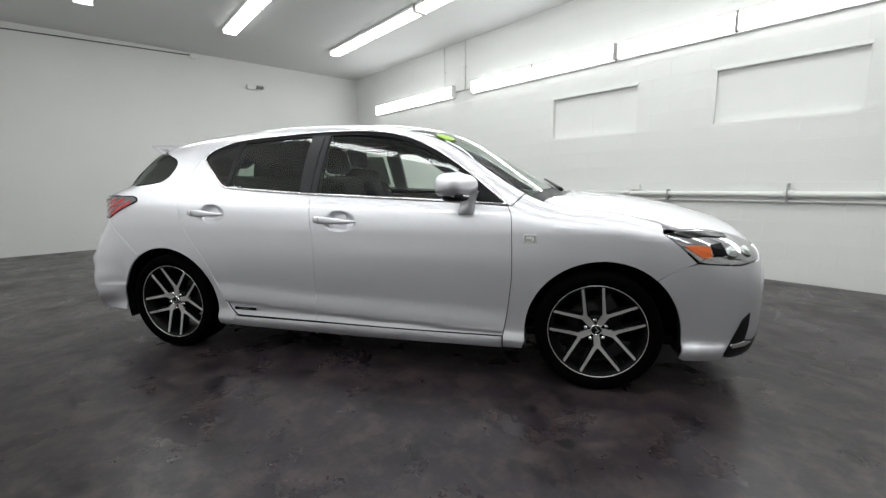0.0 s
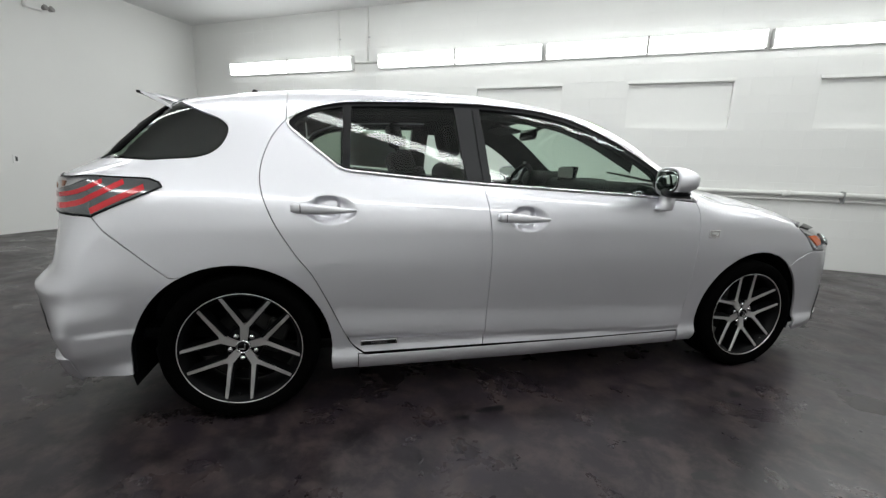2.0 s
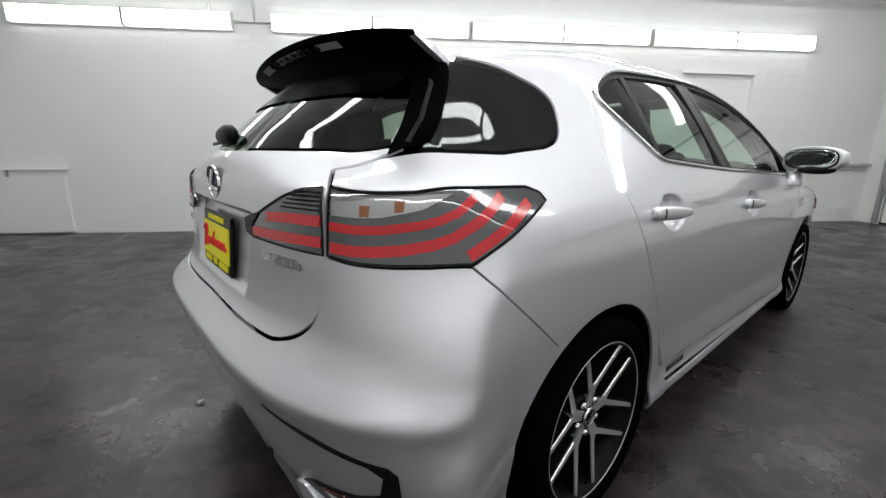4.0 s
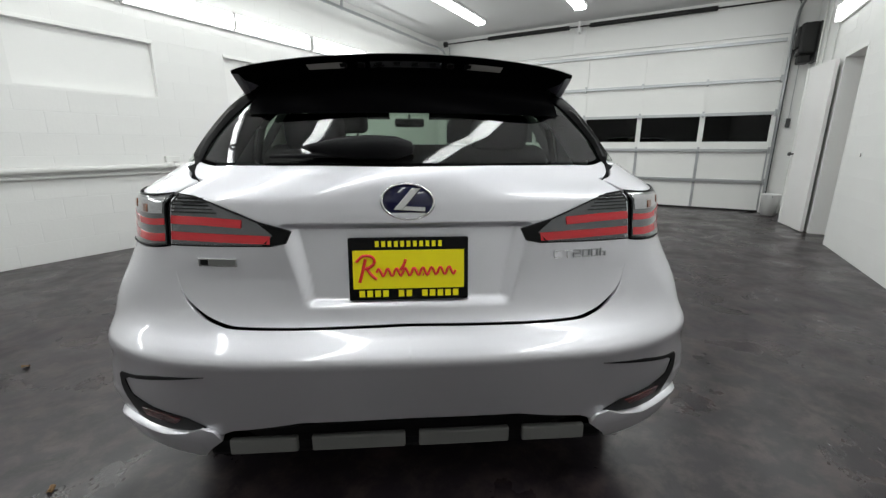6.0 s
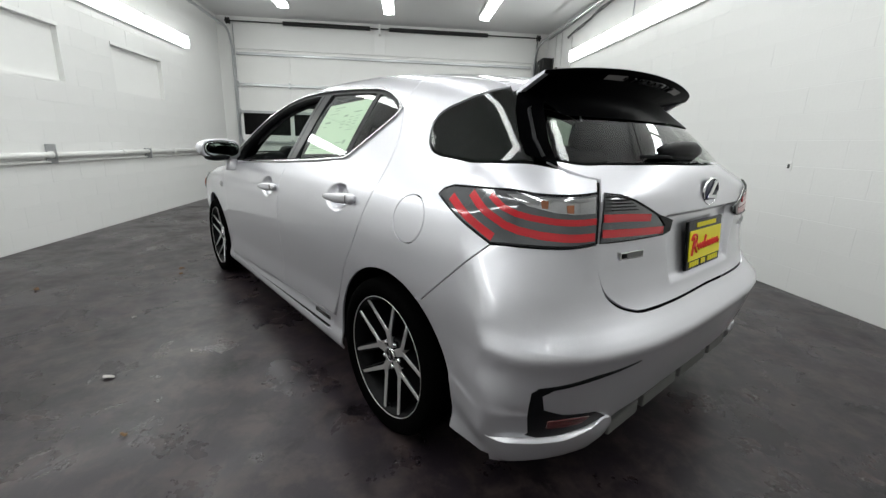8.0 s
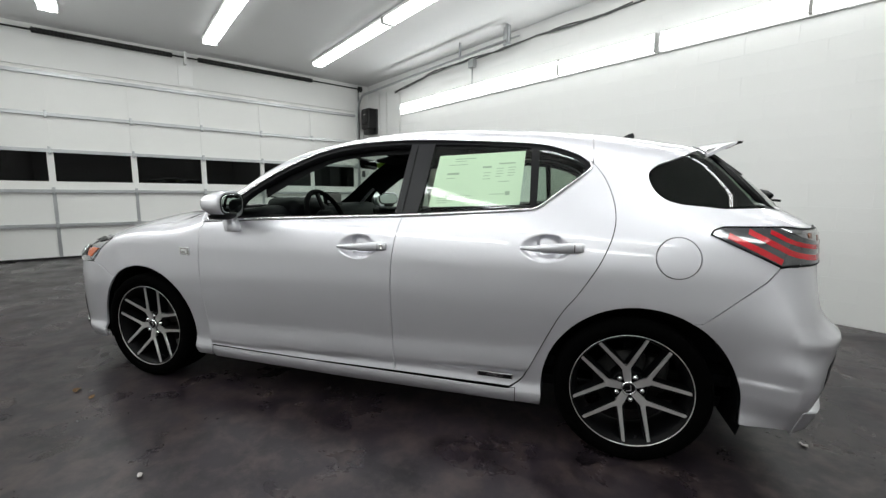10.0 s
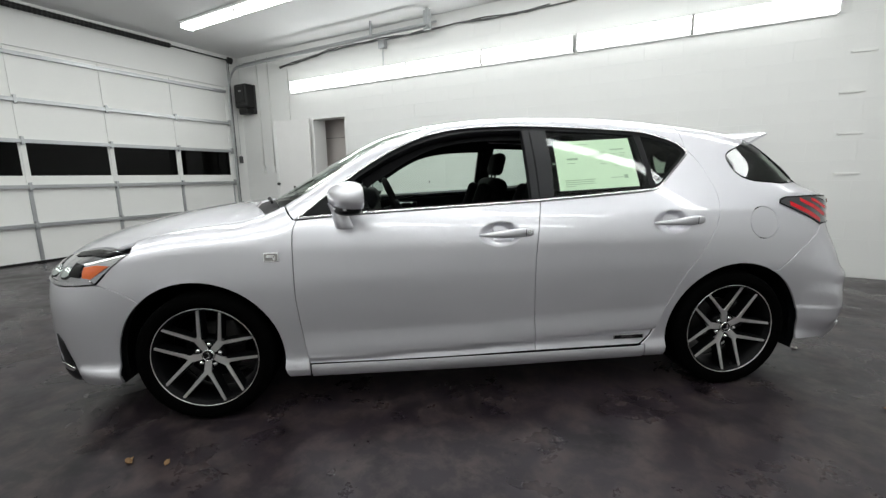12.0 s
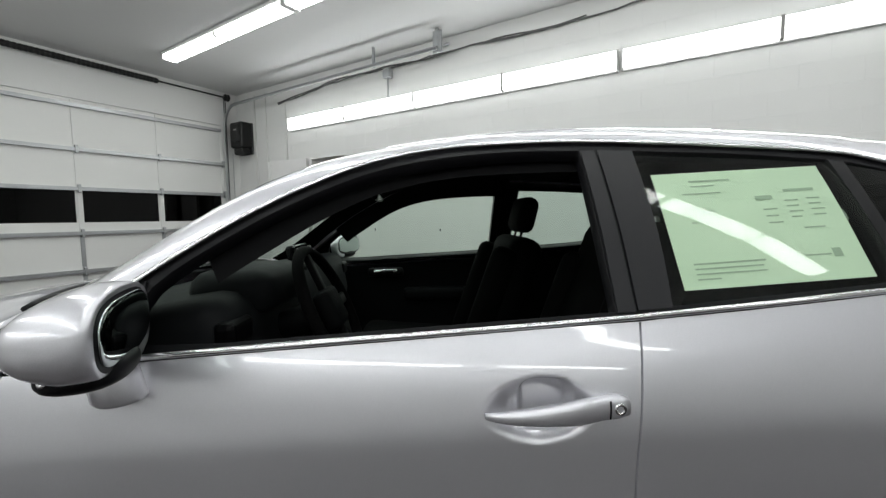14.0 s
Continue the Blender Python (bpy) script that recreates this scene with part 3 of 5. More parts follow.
def tri_fill(outline, holes, grid, dense=None):
    """Triangles that fill an outline less its holes: points, faces, border loops."""
    loops = [fine(outline, grid)] + [fine(h, grid) for h in holes]
    pts, edges, marks = [], [], []
    for lp in loops:
        base = len(pts)
        pts += lp
        marks.append(range(base, base + len(lp)))
        edges += [(base + k, base + (k + 1) % len(lp)) for k in range(len(lp))]
    border = np.array(pts)
    lo, hi = border.min(0), border.max(0)
    gx, gy = np.meshgrid(np.arange(lo[0] + grid * .37, hi[0], grid), np.arange(lo[1] + grid * .41, hi[1], grid))
    cand = np.stack([gx.ravel(), gy.ravel()], 1)
    if dense:
        cx, cz, rx, rz, stp = dense
        a, b = np.meshgrid(np.arange(-rx, rx, stp), np.arange(-rz, rz, stp))
        a, b = a.ravel(), b.ravel()
        k = (a / rx) ** 2 + (b / rz) ** 2 < 1
        far = ((cand[:, 0] - cx) / (rx + grid * .5)) ** 2 + ((cand[:, 1] - cz) / (rz + grid * .5)) ** 2 > 1
        cand = np.concatenate([cand[far], np.stack([a[k] + cx, b[k] + cz], 1)])
    ok = within(loops[0], cand)
    for h in loops[1:]:
        ok &= ~within(h, cand)
    cand = cand[ok]
    if len(cand):
        near = np.array([np.min(np.hypot(border[:, 0] - x, border[:, 1] - y)) for x, y in cand])
        cand = cand[near > grid * .45]
    verts, _, faces, orig, _, _ = cdt([Vector(p) for p in list(border) + list(cand)], edges, [], 0, 1e-7)
    where = {}
    for k, o in enumerate(orig):
        for j in o:
            where[j] = k
    v = np.array([tuple(p) for p in verts])
    mid = np.array([v[list(f)].mean(0) for f in faces])
    keep = within(loops[0], mid)
    for h in loops[1:]:
        keep &= ~within(h, mid)
    out = []
    for f, k in zip(faces, keep):
        if k:
            a, b, c = v[list(f)]
            out.append(tuple(f) if (b[0] - a[0]) * (c[1] - a[1]) - (b[1] - a[1]) * (c[0] - a[0]) > 0 else tuple(f)[::-1])
    return v, out, [[where[j] for j in m] for m in marks]


def skin(outlines, grid=.03, thick=.010, off=0.0, dent=None, over=False, sides=(1,), holes=(), gap=.0022, dense=None, calm=0.0):
    """A sheet on the body: outlines in s and z (or x and y, seen from above), with edges turned in. sides: 1 left, -1 right; both make one mesh."""
    verts, faces, normals = [], [], []
    fill = tri_fill(inset(outlines, gap) if gap else list(outlines), [inset(h, -gap) if gap else list(h) for h in holes], grid, dense)
    v, tris, loops = fill
    middle = np.zeros(len(v), bool)
    if len(sides) == 2 and not over:
        for end in (END_R, END_F):
            near = np.abs(v[:, 0] - end) < gap + .002
            v[near, 0] = end
            middle |= near

    def place(q):
        o = off + (dent(q[:, 0], q[:, 1]) if dent else 0.0)
        return lid(q[:, 0], q[:, 1], o) if over else shell(q[:, 0], q[:, 1], o)
    e = 1.5e-3
    pos = place(v)
    du = place(v + (e, 0)) - place(v - (e, 0))
    dv = place(v + (0, e)) - place(v - (0, e))
    nrm = np.cross(du, dv)
    nrm /= np.linalg.norm(nrm, axis=1, keepdims=True) + 1e-12
    if not over:
        nrm = -nrm
    if calm:          # bowed glass: even out the reflections
        nrm = nrm * (1 - calm) + nrm.mean(0) * calm
    for sd in sides:
        flip = np.array([1, sd, 1.0])
        base = len(verts)
        P, N = pos * flip, nrm * flip
        verts += list(P)
        normals += list(N)
        turn = (sd > 0) != over
        faces += [tuple(base + k for k in (f[::-1] if turn else f)) for f in tris]
        for n_loop, lp in enumerate(loops):
            if not thick:
                continue
            A, NA = P[lp], N[lp]
            T = np.roll(A, -1, 0) - np.roll(A, 1, 0)
            T /= np.linalg.norm(T, axis=1, keepdims=True) + 1e-12
            O = np.cross(T, NA)
            centre = A.mean(0)
            if ((A - centre) * O).sum() < 0:
                O = -O
            if n_loop:
                O = -O
            b2 = len(verts)
            verts += list(A) + list(A - NA * thick)
            normals += list(O * .8 + NA * .6) + list(O)
            m = len(lp)
            for k in range(m):
                j = (k + 1) % m
                if middle[lp[k]] and middle[lp[j]]:
                    continue
                q = (b2 + k, b2 + j, b2 + m + j, b2 + m + k)
                fn = np.cross(np.array(verts[q[1]]) - verts[q[0]], np.array(verts[q[3]]) - verts[q[0]])
                faces.append(q if fn @ O[k] > 0 else q[::-1])
    normals = np.array(normals)
    normals /= np.linalg.norm(normals, axis=1, keepdims=True) + 1e-12
    return mesh_of("skin", verts, faces, True, normals)


def both(name, parent, mat, outline, label="", **kw):
    """The same sheet on the left and on the right, as two parts."""
    return [part(name, skin(outline, sides=(sd,), **kw), mat, parent, label) for sd in (1, -1)]


def arch(cx, cz, r, a0, a1, n=22):
    return [(cx + r * math.cos(math.radians(a0 + (a1 - a0) * k / n)), cz + r * math.sin(math.radians(a0 + (a1 - a0) * k / n))) for k in range(n + 1)]


def ring_on(points, r, off=.004, sides=8):
    """A thin moulding along a line of s and z on the body."""
    q = np.array(points)
    return rod(shell(q[:, 0], q[:, 1], off), r, sides)


def flipped(bm):
    bmesh.ops.scale(bm, vec=(1, -1, 1), verts=bm.verts[:])
    bmesh.ops.reverse_faces(bm, faces=bm.faces[:])
    return bm


# ---- the car ----
car = thing("hatchback_car", "silver five-door hatchback with dark alloy wheels, parked askew on the floor", "car", at=pose(0, 0, 0, 0, 0, 33.964))

yw = curve([-2, .25, .42, .60, .75, .88, .98, 1.1], [.52, .532, .580, .643, .686, .712, .724, .75])      # the roof's and windscreen's side edge


def edge_z(x):
    return float(lid(np.array([x]), yw(np.array([x])))[0, 2])


def top_line(x0, x1, n=14):
    return [(x0 + (x1 - x0) * k / n, edge_z(x0 + (x1 - x0) * k / n)) for k in range(n + 1)]


FA, RA = (1.325, .285, .377), (-1.32, .285, .374)
BELT = [(.84, .930), (.62, .945), (.2, .965), (-.27, .987), (-.6, 1.008), (-.86, 1.028)]
belt = curve([-.92, -.86, -.6, -.27, .2, .62, .9], [1.034, 1.028, 1.008, .987, .965, .945, .928])
DOOR_F = [(.855, .928), (.872, .88), (.876, .80), (.879, .60), (.872, .50), (.855, .36), (.836, .252)]
DOOR_M = [(-.281, .987), (-.262, .88), (-.246, .70), (-.250, .45), (-.261, .250)]
DOOR_R = [(-.81, .250), (-.858, .288), (-.886, .337), (-1.006, .590), (-1.082, .70), (-1.160, .835), (-1.205, .96), (-1.206, 1.06), (-1.170, 1.165), (-1.118, 1.238)]
DLO_TOP = [(.853, .935), (.755, 1.013), (.650, 1.095), (.510, 1.190), (.375, 1.263), (.24, 1.318), (.08, 1.351), (-.12, 1.364), (-.30, 1.365), (-.60, 1.352), (-.86, 1.333), (-.98, 1.306), (-1.07, 1.268), (-1.104, 1.238)]
DLO_BACK = [(-1.104, 1.238), (-1.108, 1.195), (-1.085, 1.185), (-.93, 1.062), (-.905, 1.042), (-.87, 1.030)]

handle_at = {"front": (-.10, .846), "rear": (-.965, .880)}


def crease(s):
    return .276 + .062 * np.clip((.82 - s) / 1.7, 0, 1) ** 1.3


def tuck(s, z):
    """The fold along the foot of the doors: a flare above it, hollow below it."""
    c = crease(s)
    return .010 * step(c + .13, c + .012, z) - (.008 + .015 * np.clip((.2 - s) / 1.0, 0, 1)) * step(c + .004, c - .018, z)


def cup(cx, cz):
    def d(s, z):
        u, v = (s - cx - .026) / .108, (z - cz + .002) / .061
        r = np.sqrt(np.abs(u) ** 1.7 + v ** 2)
        p = (np.abs((s - cx - .012) / .052) ** 4 + np.abs((z - cz - .004) / .050) ** 4) ** .25
        return -.020 * (1 - step(.50, 1.0, r)) - .020 * (1 - step(.72, 1.0, p)) + tuck(s, z)
    return d


front_door = bend(DOOR_F, 5) + bend([(.836, .252), (.3, .248), (-.261, .250)], 4)[1:] + bend(DOOR_M[::-1], 5)[1:] + bend(BELT[3::-1], 5)[1:-1]
rear_door = bend(DOOR_M, 5) + bend([(-.261, .250), (-.6, .250), (-.81, .250)], 3)[1:] + bend(DOOR_R, 5)[1:] + [(-1.108, 1.222)] + bend(DLO_BACK[2:], 4) + bend(BELT[:2:-1], 4)[1:-1]
doors = {}
for which, line in (("front", front_door), ("rear", rear_door)):
    for sd in (1, -1):
        doors[which, sd] = part("door", skin(line, .014, .012, dent=cup(*handle_at[which]), sides=(sd,), dense=(handle_at[which][0] + .026, handle_at[which][1], .118, .068, .0045)), SILVER, car, "silver door panel")

fender = bend(DOOR_F, 5)[:-1] + [(.836, .252), (.836, .186), (.935, .186)] + arch(*FA, 194, 50)[1:] + [(1.64, .622), (1.70, .648), (1.738, .664), (1.655, .745), (1.585, .800)] + top_line(1.60, .935) + [(.874, .9305)]
both("front_wing", car, SILVER, fender, grid=.028)
sill = [(.832, .247), (.3, .243), (-.3, .244), (-.80, .245), (-.835, .252), (-.835, .178), (0, .168), (.832, .178)]
both("side_skirt", car, SILVER, sill, grid=.035, off=-.002)
rail = bend(DLO_TOP, 5) + [(-1.118, 1.242)] + top_line(-1.118, .93, 40)
both("roof_rail", car, SILVER, rail + [(.870, .932)], grid=.022, gap=.001)

tail_out = [(-1.795, .845), (-1.665, .902), (-1.548, .954), (-1.560, .972), (-1.60, .985), (-1.75, .988), (-1.90, .993), (-2.082, 1.018), (-2.092, .886), (-1.97, .868), (-1.88, .854)]
quarter = bend(DOOR_R[::-1], 5) + [(-.835, .252), (-.835, .184), (-.945, .184)] + arch(*RA, -14, 118)[1:] + [(-1.535, .615), (-1.795, .842)] + tail_out[1:5] + [(-1.75, .988), (-1.90, .993), (-2.080, 1.018), (-2.078, 1.048), (-1.95, 1.060), (-1.86, 1.058), (-1.62, 1.052)] + bend([(-1.46, 1.066), (-1.40, 1.085), (-1.358, 1.125), (-1.340, 1.185), (-1.372, 1.224), (-1.44, 1.250), (-1.56, 1.300), (-1.62, 1.318)], 4) + top_line(-1.60, -1.118, 10)
fuel = arch(-1.437, .862, .079, 0, 348, 29)
for sd, cut in ((1, [fuel]), (-1, [])):
    part("quarter_panel", skin(quarter, .024, sides=(sd,), holes=cut), SILVER, car)
part("fuel_flap", skin(fuel, .02, .012), SILVER, car)

bump_r = [(-1.535, .615), (-1.795, .841), (-1.88, .850), (-1.97, .864), (-2.094, .882)] + bend([(-2.100, .86), (-2.112, .80), (-2.152, .727), (-2.245, .684), (-2.40, .673), (END_R, .677)], 5) + [(END_R, .405), (-2.50, .400), (-2.26, .362), (-2.20, .335), (-2.05, .262), (-1.72, .232)] + arch(*RA, 188, 118)


def bumper_fold(s, z):
    c = .406 - .095 * (s + 1.709)
    return .004 * step(c + .010, c - .008, z) * step(-1.995, -1.955, s) * step(.30, .36, z)


bumper = part("rear_bumper", skin(bump_r, .017, .012, sides=(1, -1), dent=bumper_fold), SILVER, car)


def plate_bay(s, z):
    """The hollow for the plate: slanted sides, a sill below and an overhang above."""
    side = -2.415 - .42 * (.935 - z)
    return -(.016 + .012 * step(.74, .92, z)) * step(side, side - .040, s) * step(.722, .748, z) * step(.944, .926, z)


hatch_low = bend([(-2.090, 1.046), (-2.092, .884), (-2.108, .80), (-2.148, .735), (-2.245, .688), (-2.40, .676), (END_R, .680)], 6) + [(END_R, 1.086), (-2.5, 1.088), (-2.1, 1.086), (-1.885, 1.074)]
part("tailgate", skin(hatch_low, .011, .012, sides=(1, -1), dent=plate_bay, dense=(-2.445, .83, .055, .135, .005)), SILVER, car)

hood = [(1.20, 0), (1.185, .25), (1.13, .50), (1.03, .715), (1.10, .748), (1.3, .750), (1.58, .752), (1.66, .775), (1.745, .715), (1.86, .657), (1.945, .632), (2.0, .618), (2.065, .54), (2.09, .36), (2.10, 0)]
hood += [(x, -y) for x, y in hood[-2:0:-1]]
part("bonnet", skin(hood, .035, .02, over=True), SILVER, car)
roof = [(.26, 0), (.25, .28), (.215, .527)] + [(x, float(yw(x))) for x in (0, -.3, -.7, -1.1, -1.4, -1.60)] + [(-1.62, .30), (-1.625, 0)]
roof += [(x, -y) for x, y in roof[-2:0:-1]]
part("roof", skin(roof, .045, .02, over=True, gap=.0015), SILVER, car)
screen = [(1.10, 0), (1.085, .25), (1.04, .50), (.965, .708)] + [(x, float(yw(x)) - .004) for x in (.8, .6, .42, .23)] + [(.262, .28), (.272, 0)]
screen += [(x, -y) for x, y in screen[-2:0:-1]]
glass = part("windscreen", skin(screen, .06, 0, over=True, off=-.004), WINDSHIELD, car, "clear windscreen glass")
cowl = [(1.205, 0), (1.19, .25), (1.135, .50), (1.035, .712), (.955, .715), (1.03, .50), (1.075, .25), (1.09, 0)]
cowl += [(x, -y) for x, y in cowl[-2:0:-1]]
part("cowl", skin(cowl, .05, .01, over=True, off=-.010), TRIM, car, "black plastic cowl")


for y0, y1 in ((.30, .62), (-.34, .14)):
    wl = lid(np.linspace(1.125, 1.02, 9), np.linspace(y0, y1, 9), .012)
    part("windscreen_wiper", rod([tuple(map(float, q)) for q in wl], [.012, .011, .010, .009, .008, .008, .007, .007, .006], 6), TRIM, car, "black windscreen wiper", True)

# ---- glass and window frames ----
dlo = bend(DLO_TOP, 5) + bend(DLO_BACK, 4)[1:] + [(x, float(belt(x)) + .004) for x in (-.7, -.5, -.27, 0, .3, .6, .80)]
f_hole = bend([(.660, .968), (.645, 1.062), (.50, 1.168), (.37, 1.238), (.235, 1.292), (.075, 1.326), (-.10, 1.340), (-.245, 1.341)], 4) + [(-.240, 1.002), (.2, .982), (.5, .968)]
r_hole = bend([(-.368, 1.339), (-.60, 1.331), (-.846, 1.313)], 4) + [(-.860, 1.046), (-.6, 1.027), (-.356, 1.010)]
q_hole = bend([(-.884, 1.308), (-.98, 1.285), (-1.055, 1.250), (-1.084, 1.224), (-1.066, 1.188), (-.925, 1.074), (-.890, 1.056)], 4)
both("window_frame", car, TRIM, dlo, grid=.022, thick=.035, off=-.003, holes=[f_hole, r_hole, q_hole], gap=.0005, label="black window surround")


def bulge(s, z):
    return .009 * np.maximum(0, 1 - ((z - 1.17) / .17) ** 2)


for sd in (1, -1):
    if sd < 0:
        part("side_window", skin(f_hole, .05, 0, off=-.012, dent=bulge, sides=(sd,), gap=-.006), CLEAR, car, "clear front side window")
    part("side_window", skin(r_hole, .05, 0, off=-.012, dent=bulge, sides=(sd,), gap=-.006), LIGHTPANE if sd > 0 else REARPANE, car, "tinted rear side window")
    part("side_window", skin(q_hole, .05, 0, off=-.012, dent=bulge, sides=(sd,), gap=-.006), PRIVACY, car, "small tinted quarter light")
both("pillar_cover", car, PILLAR, bend([(-.240, 1.000), (-.246, 1.15), (-.246, 1.340)], 4) + [(-.281, 1.3425)] + bend([(-.281, 1.3425), (-.282, 1.15), (-.277, 1.002)], 4)[1:], grid=.02, thick=.006, off=.002, gap=.001, label="dark film on the door pillar")
both("pillar_cover", car, PILLAR, bend([(-.281, 1.003), (-.287, 1.15), (-.286, 1.3425)], 4) + [(-.372, 1.341)] + bend([(-.372, 1.341), (-.368, 1.15), (-.352, 1.007)], 4)[1:], grid=.02, thick=.006, off=.002, gap=.001, label="dark film on the door pillar")
trim_line = [(x, float(belt(x)) + .006) for x in (.848, .6, .3, 0, -.27, -.55, -.80)] + bend([(-.868, 1.034), (-.905, 1.047), (-.93, 1.066), (-1.085, 1.190), (-1.110, 1.218), (-1.104, 1.243)], 5)
top_trim = bend(DLO_TOP[::-1], 4)
for sd in (1, -1):
    for name, line, r in (("belt_moulding", trim_line, .0065), ("roof_moulding", top_trim, .0055)):
        bm = ring_on(line, r)
        part(name, bm if sd > 0 else flipped(bm), CHROME, car, "thin chrome moulding", True)

inner_line = [(s, z) for s, z in bend(DLO_TOP[:9], 5) if s < .60]
both("pillar_trim", car, HEADLINER, inner_line + [(s - .05 * min(1, (1.40 - z) / .2), z - .072) for s, z in inner_line[::-1] if z > .99], grid=.04, thick=0, off=-.055, gap=0)


q_glass = [(-1.62, 1.058), (-1.838, 1.064)] + bend([(-1.838, 1.064), (-1.800, 1.120), (-1.72, 1.205), (-1.64, 1.285), (-1.615, 1.312)], 4)[1:] + bend([(-1.56, 1.294), (-1.44, 1.245), (-1.376, 1.220), (-1.345, 1.185), (-1.362, 1.127), (-1.404, 1.089), (-1.462, 1.071)], 4)
both("rear_quarter_window", car, PRIVACY, q_glass, calm=.3, grid=.03, thick=.004, off=-.003, gap=.001, label="dark tinted rear quarter window")
h_glass = [(-1.872, 1.080), (-2.1, 1.091), (-2.5, 1.093), (END_R, 1.093), (END_R, 1.335), (-2.2, 1.335), (-1.80, 1.330), (-1.645, 1.314)] + bend([(-1.652, 1.292), (-1.735, 1.210), (-1.815, 1.125), (-1.872, 1.080)], 4)[:-1]
part("rear_window", skin(h_glass, .035, .004, off=-.003, sides=(1, -1), gap=.001), PRIVACY, car, "dark tinted tailgate window")
for sd in (1, -1):
    bm = rod(shell(np.array([-1.868, -1.812, -1.732, -1.648]), np.array([1.078, 1.125, 1.210, 1.300]), -.004), .008, 6)
    part("window_seal", bm if sd > 0 else flipped(bm), TRIM, car, "black rubber seal")

pass_line = [(-1.857, 1.071), (-1.802, 1.124), (-1.727, 1.208), (-1.648, 1.291), (-1.622, 1.316)]
both("window_pillar", car, DEEPBLACK, [(s - .075, z - .004) for s, z in pass_line] + [(s + .050, z + .012) for s, z in pass_line[::-1]], grid=.02, thick=.004, off=.003, gap=0, label="gloss black strip between the rear windows")

# ---- dark lining behind the panels, and a blackout behind the rear quarter windows ----
liner = [(1.95, .20), (1.95, .66), (1.55, .74), (1.0, .86), (.90, .90), (.3, .935), (-.3, .965), (-.9, 1.010), (-1.2, 1.0), (-1.5, .97), (-1.90, .97), (-1.90, .30), (-1.75, .26)]
liner += arch(RA[0], RA[1], .395, 190, -12, 20) + arch(FA[0], FA[1], .395, 192, -12, 20)
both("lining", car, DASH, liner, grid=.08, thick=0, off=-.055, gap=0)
both("lining_or_blackout", car, HEADLINER, rail + [(.870, .932)], grid=.04, thick=0, off=-.040, gap=.004)
both("lining_or_blackout", car, HEADLINER, [p for p in quarter if p[1] > .9], grid=.05, thick=0, off=-.035, gap=.006)
# Added dark sheet behind the rear quarter glass, blocking the view through it.
both("lining_or_blackout", car, HEADLINER, [(-1.33, 1.045), (-1.845, 1.045), (-1.80, 1.11), (-1.72, 1.20), (-1.60, 1.316), (-1.42, 1.26), (-1.33, 1.21)], grid=.05, thick=0, off=-.037, gap=0)
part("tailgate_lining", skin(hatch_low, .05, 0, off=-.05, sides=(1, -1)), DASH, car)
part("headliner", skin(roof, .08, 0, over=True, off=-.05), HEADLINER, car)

# ---- rear: spoiler, lights, bumper fittings ----
vs = np.linspace(-1, 1, 41)
sy = .532 * vs
trail = -1.795 + .07 * np.abs(vs) ** 2.2 + .03 * np.abs(vs) ** 12
tz = 1.367 - .036 * vs ** 2
p0 = lid(np.full(41, -1.585), sy, .001)
p2 = np.stack([trail, sy, tz], 1)
p1 = (p0 + p2) / 2 + np.array([0, 0, .006])
p3 = p2 - np.array([-.004, 0, .010])


def on_glass(ys, z, off):
    xs = np.linspace(-2.2, -1.4, 600)
    return np.array([(xs[np.argmax(body(xs, np.full(600, abs(y)), np.full(600, z)) < off)], y, z) for y in ys])


p4 = on_glass(sy * .93, 1.300, .012)
p5 = on_glass(sy * .90, 1.200, .006)


def strip(*lines):
    n = len(lines[0])
    verts = np.concatenate(lines)
    faces = [(a * n + k, a * n + k + 1, (a + 1) * n + k + 1, (a + 1) * n + k) for a in range(len(lines) - 1) for k in range(n - 1)]
    bm = bmesh.new()
    b = [bm.verts.new(tuple(map(float, v))) for v in verts]
    for f in faces:
        bm.faces.new([b[k] for k in f])
    return bm


part("spoiler", strip(p0, p1, p2), SILVER, car, "silver roof spoiler", True)
under = strip(p2 - np.array([0, 0, .0015]), p2 - np.array([-.003, 0, .008]), p3, p4, p5)
part("spoiler_underside", under, DEEPBLACK, car, "black spoiler underside", True)
for k, e in ((0, 1), (40, -1)):
    cap = bmesh.new()
    root = p0[k] - (0, 0, .012)
    ring0 = [cap.verts.new(tuple(map(float, v))) for v in (p0[k], p1[k], p2[k], p3[k], root)]
    ring1 = [cap.verts.new((float(v.co.x), float(v.co.y) + e * .02, float(v.co.z) - .002)) for v in ring0]
    cap.faces.new(ring0)
    cap.faces.new(ring1[::-1])
    for j in range(5):
        cap.faces.new((ring0[j], ring0[(j + 1) % 5], ring1[(j + 1) % 5], ring1[j]))
    bmesh.ops.recalc_face_normals(cap, faces=cap.faces[:])
    part("spoiler_end", cap, SILVER, car, "", False)
for y0, y1, mat, nm in ((-.125, .125, SMOKE, "brake_light"), (.165, .30, HEATGREY, "spoiler_slot"), (-.30, -.165, HEATGREY, "spoiler_slot")):
    ks = [k for k in range(41) if y0 <= sy[k] <= y1]
    a = np.array([p3[k] * .90 + p4[k] * .10 for k in ks]) + (-.004, 0, -.004)
    b = np.array([p3[k] * .66 + p4[k] * .34 for k in ks]) + (-.004, 0, -.004)
    part(nm, strip(a, b), mat, car, "", True)
for k in range(8):
    kk = 13 + 2 * k
    q = p3[kk] * .78 + p4[kk] * .22
    part("brake_lamp_cell", soft_box((.022, .020, .006), .002, pose(q[0], q[1], q[2] - .004, 0, 20, 0)), GUNMETAL, car)

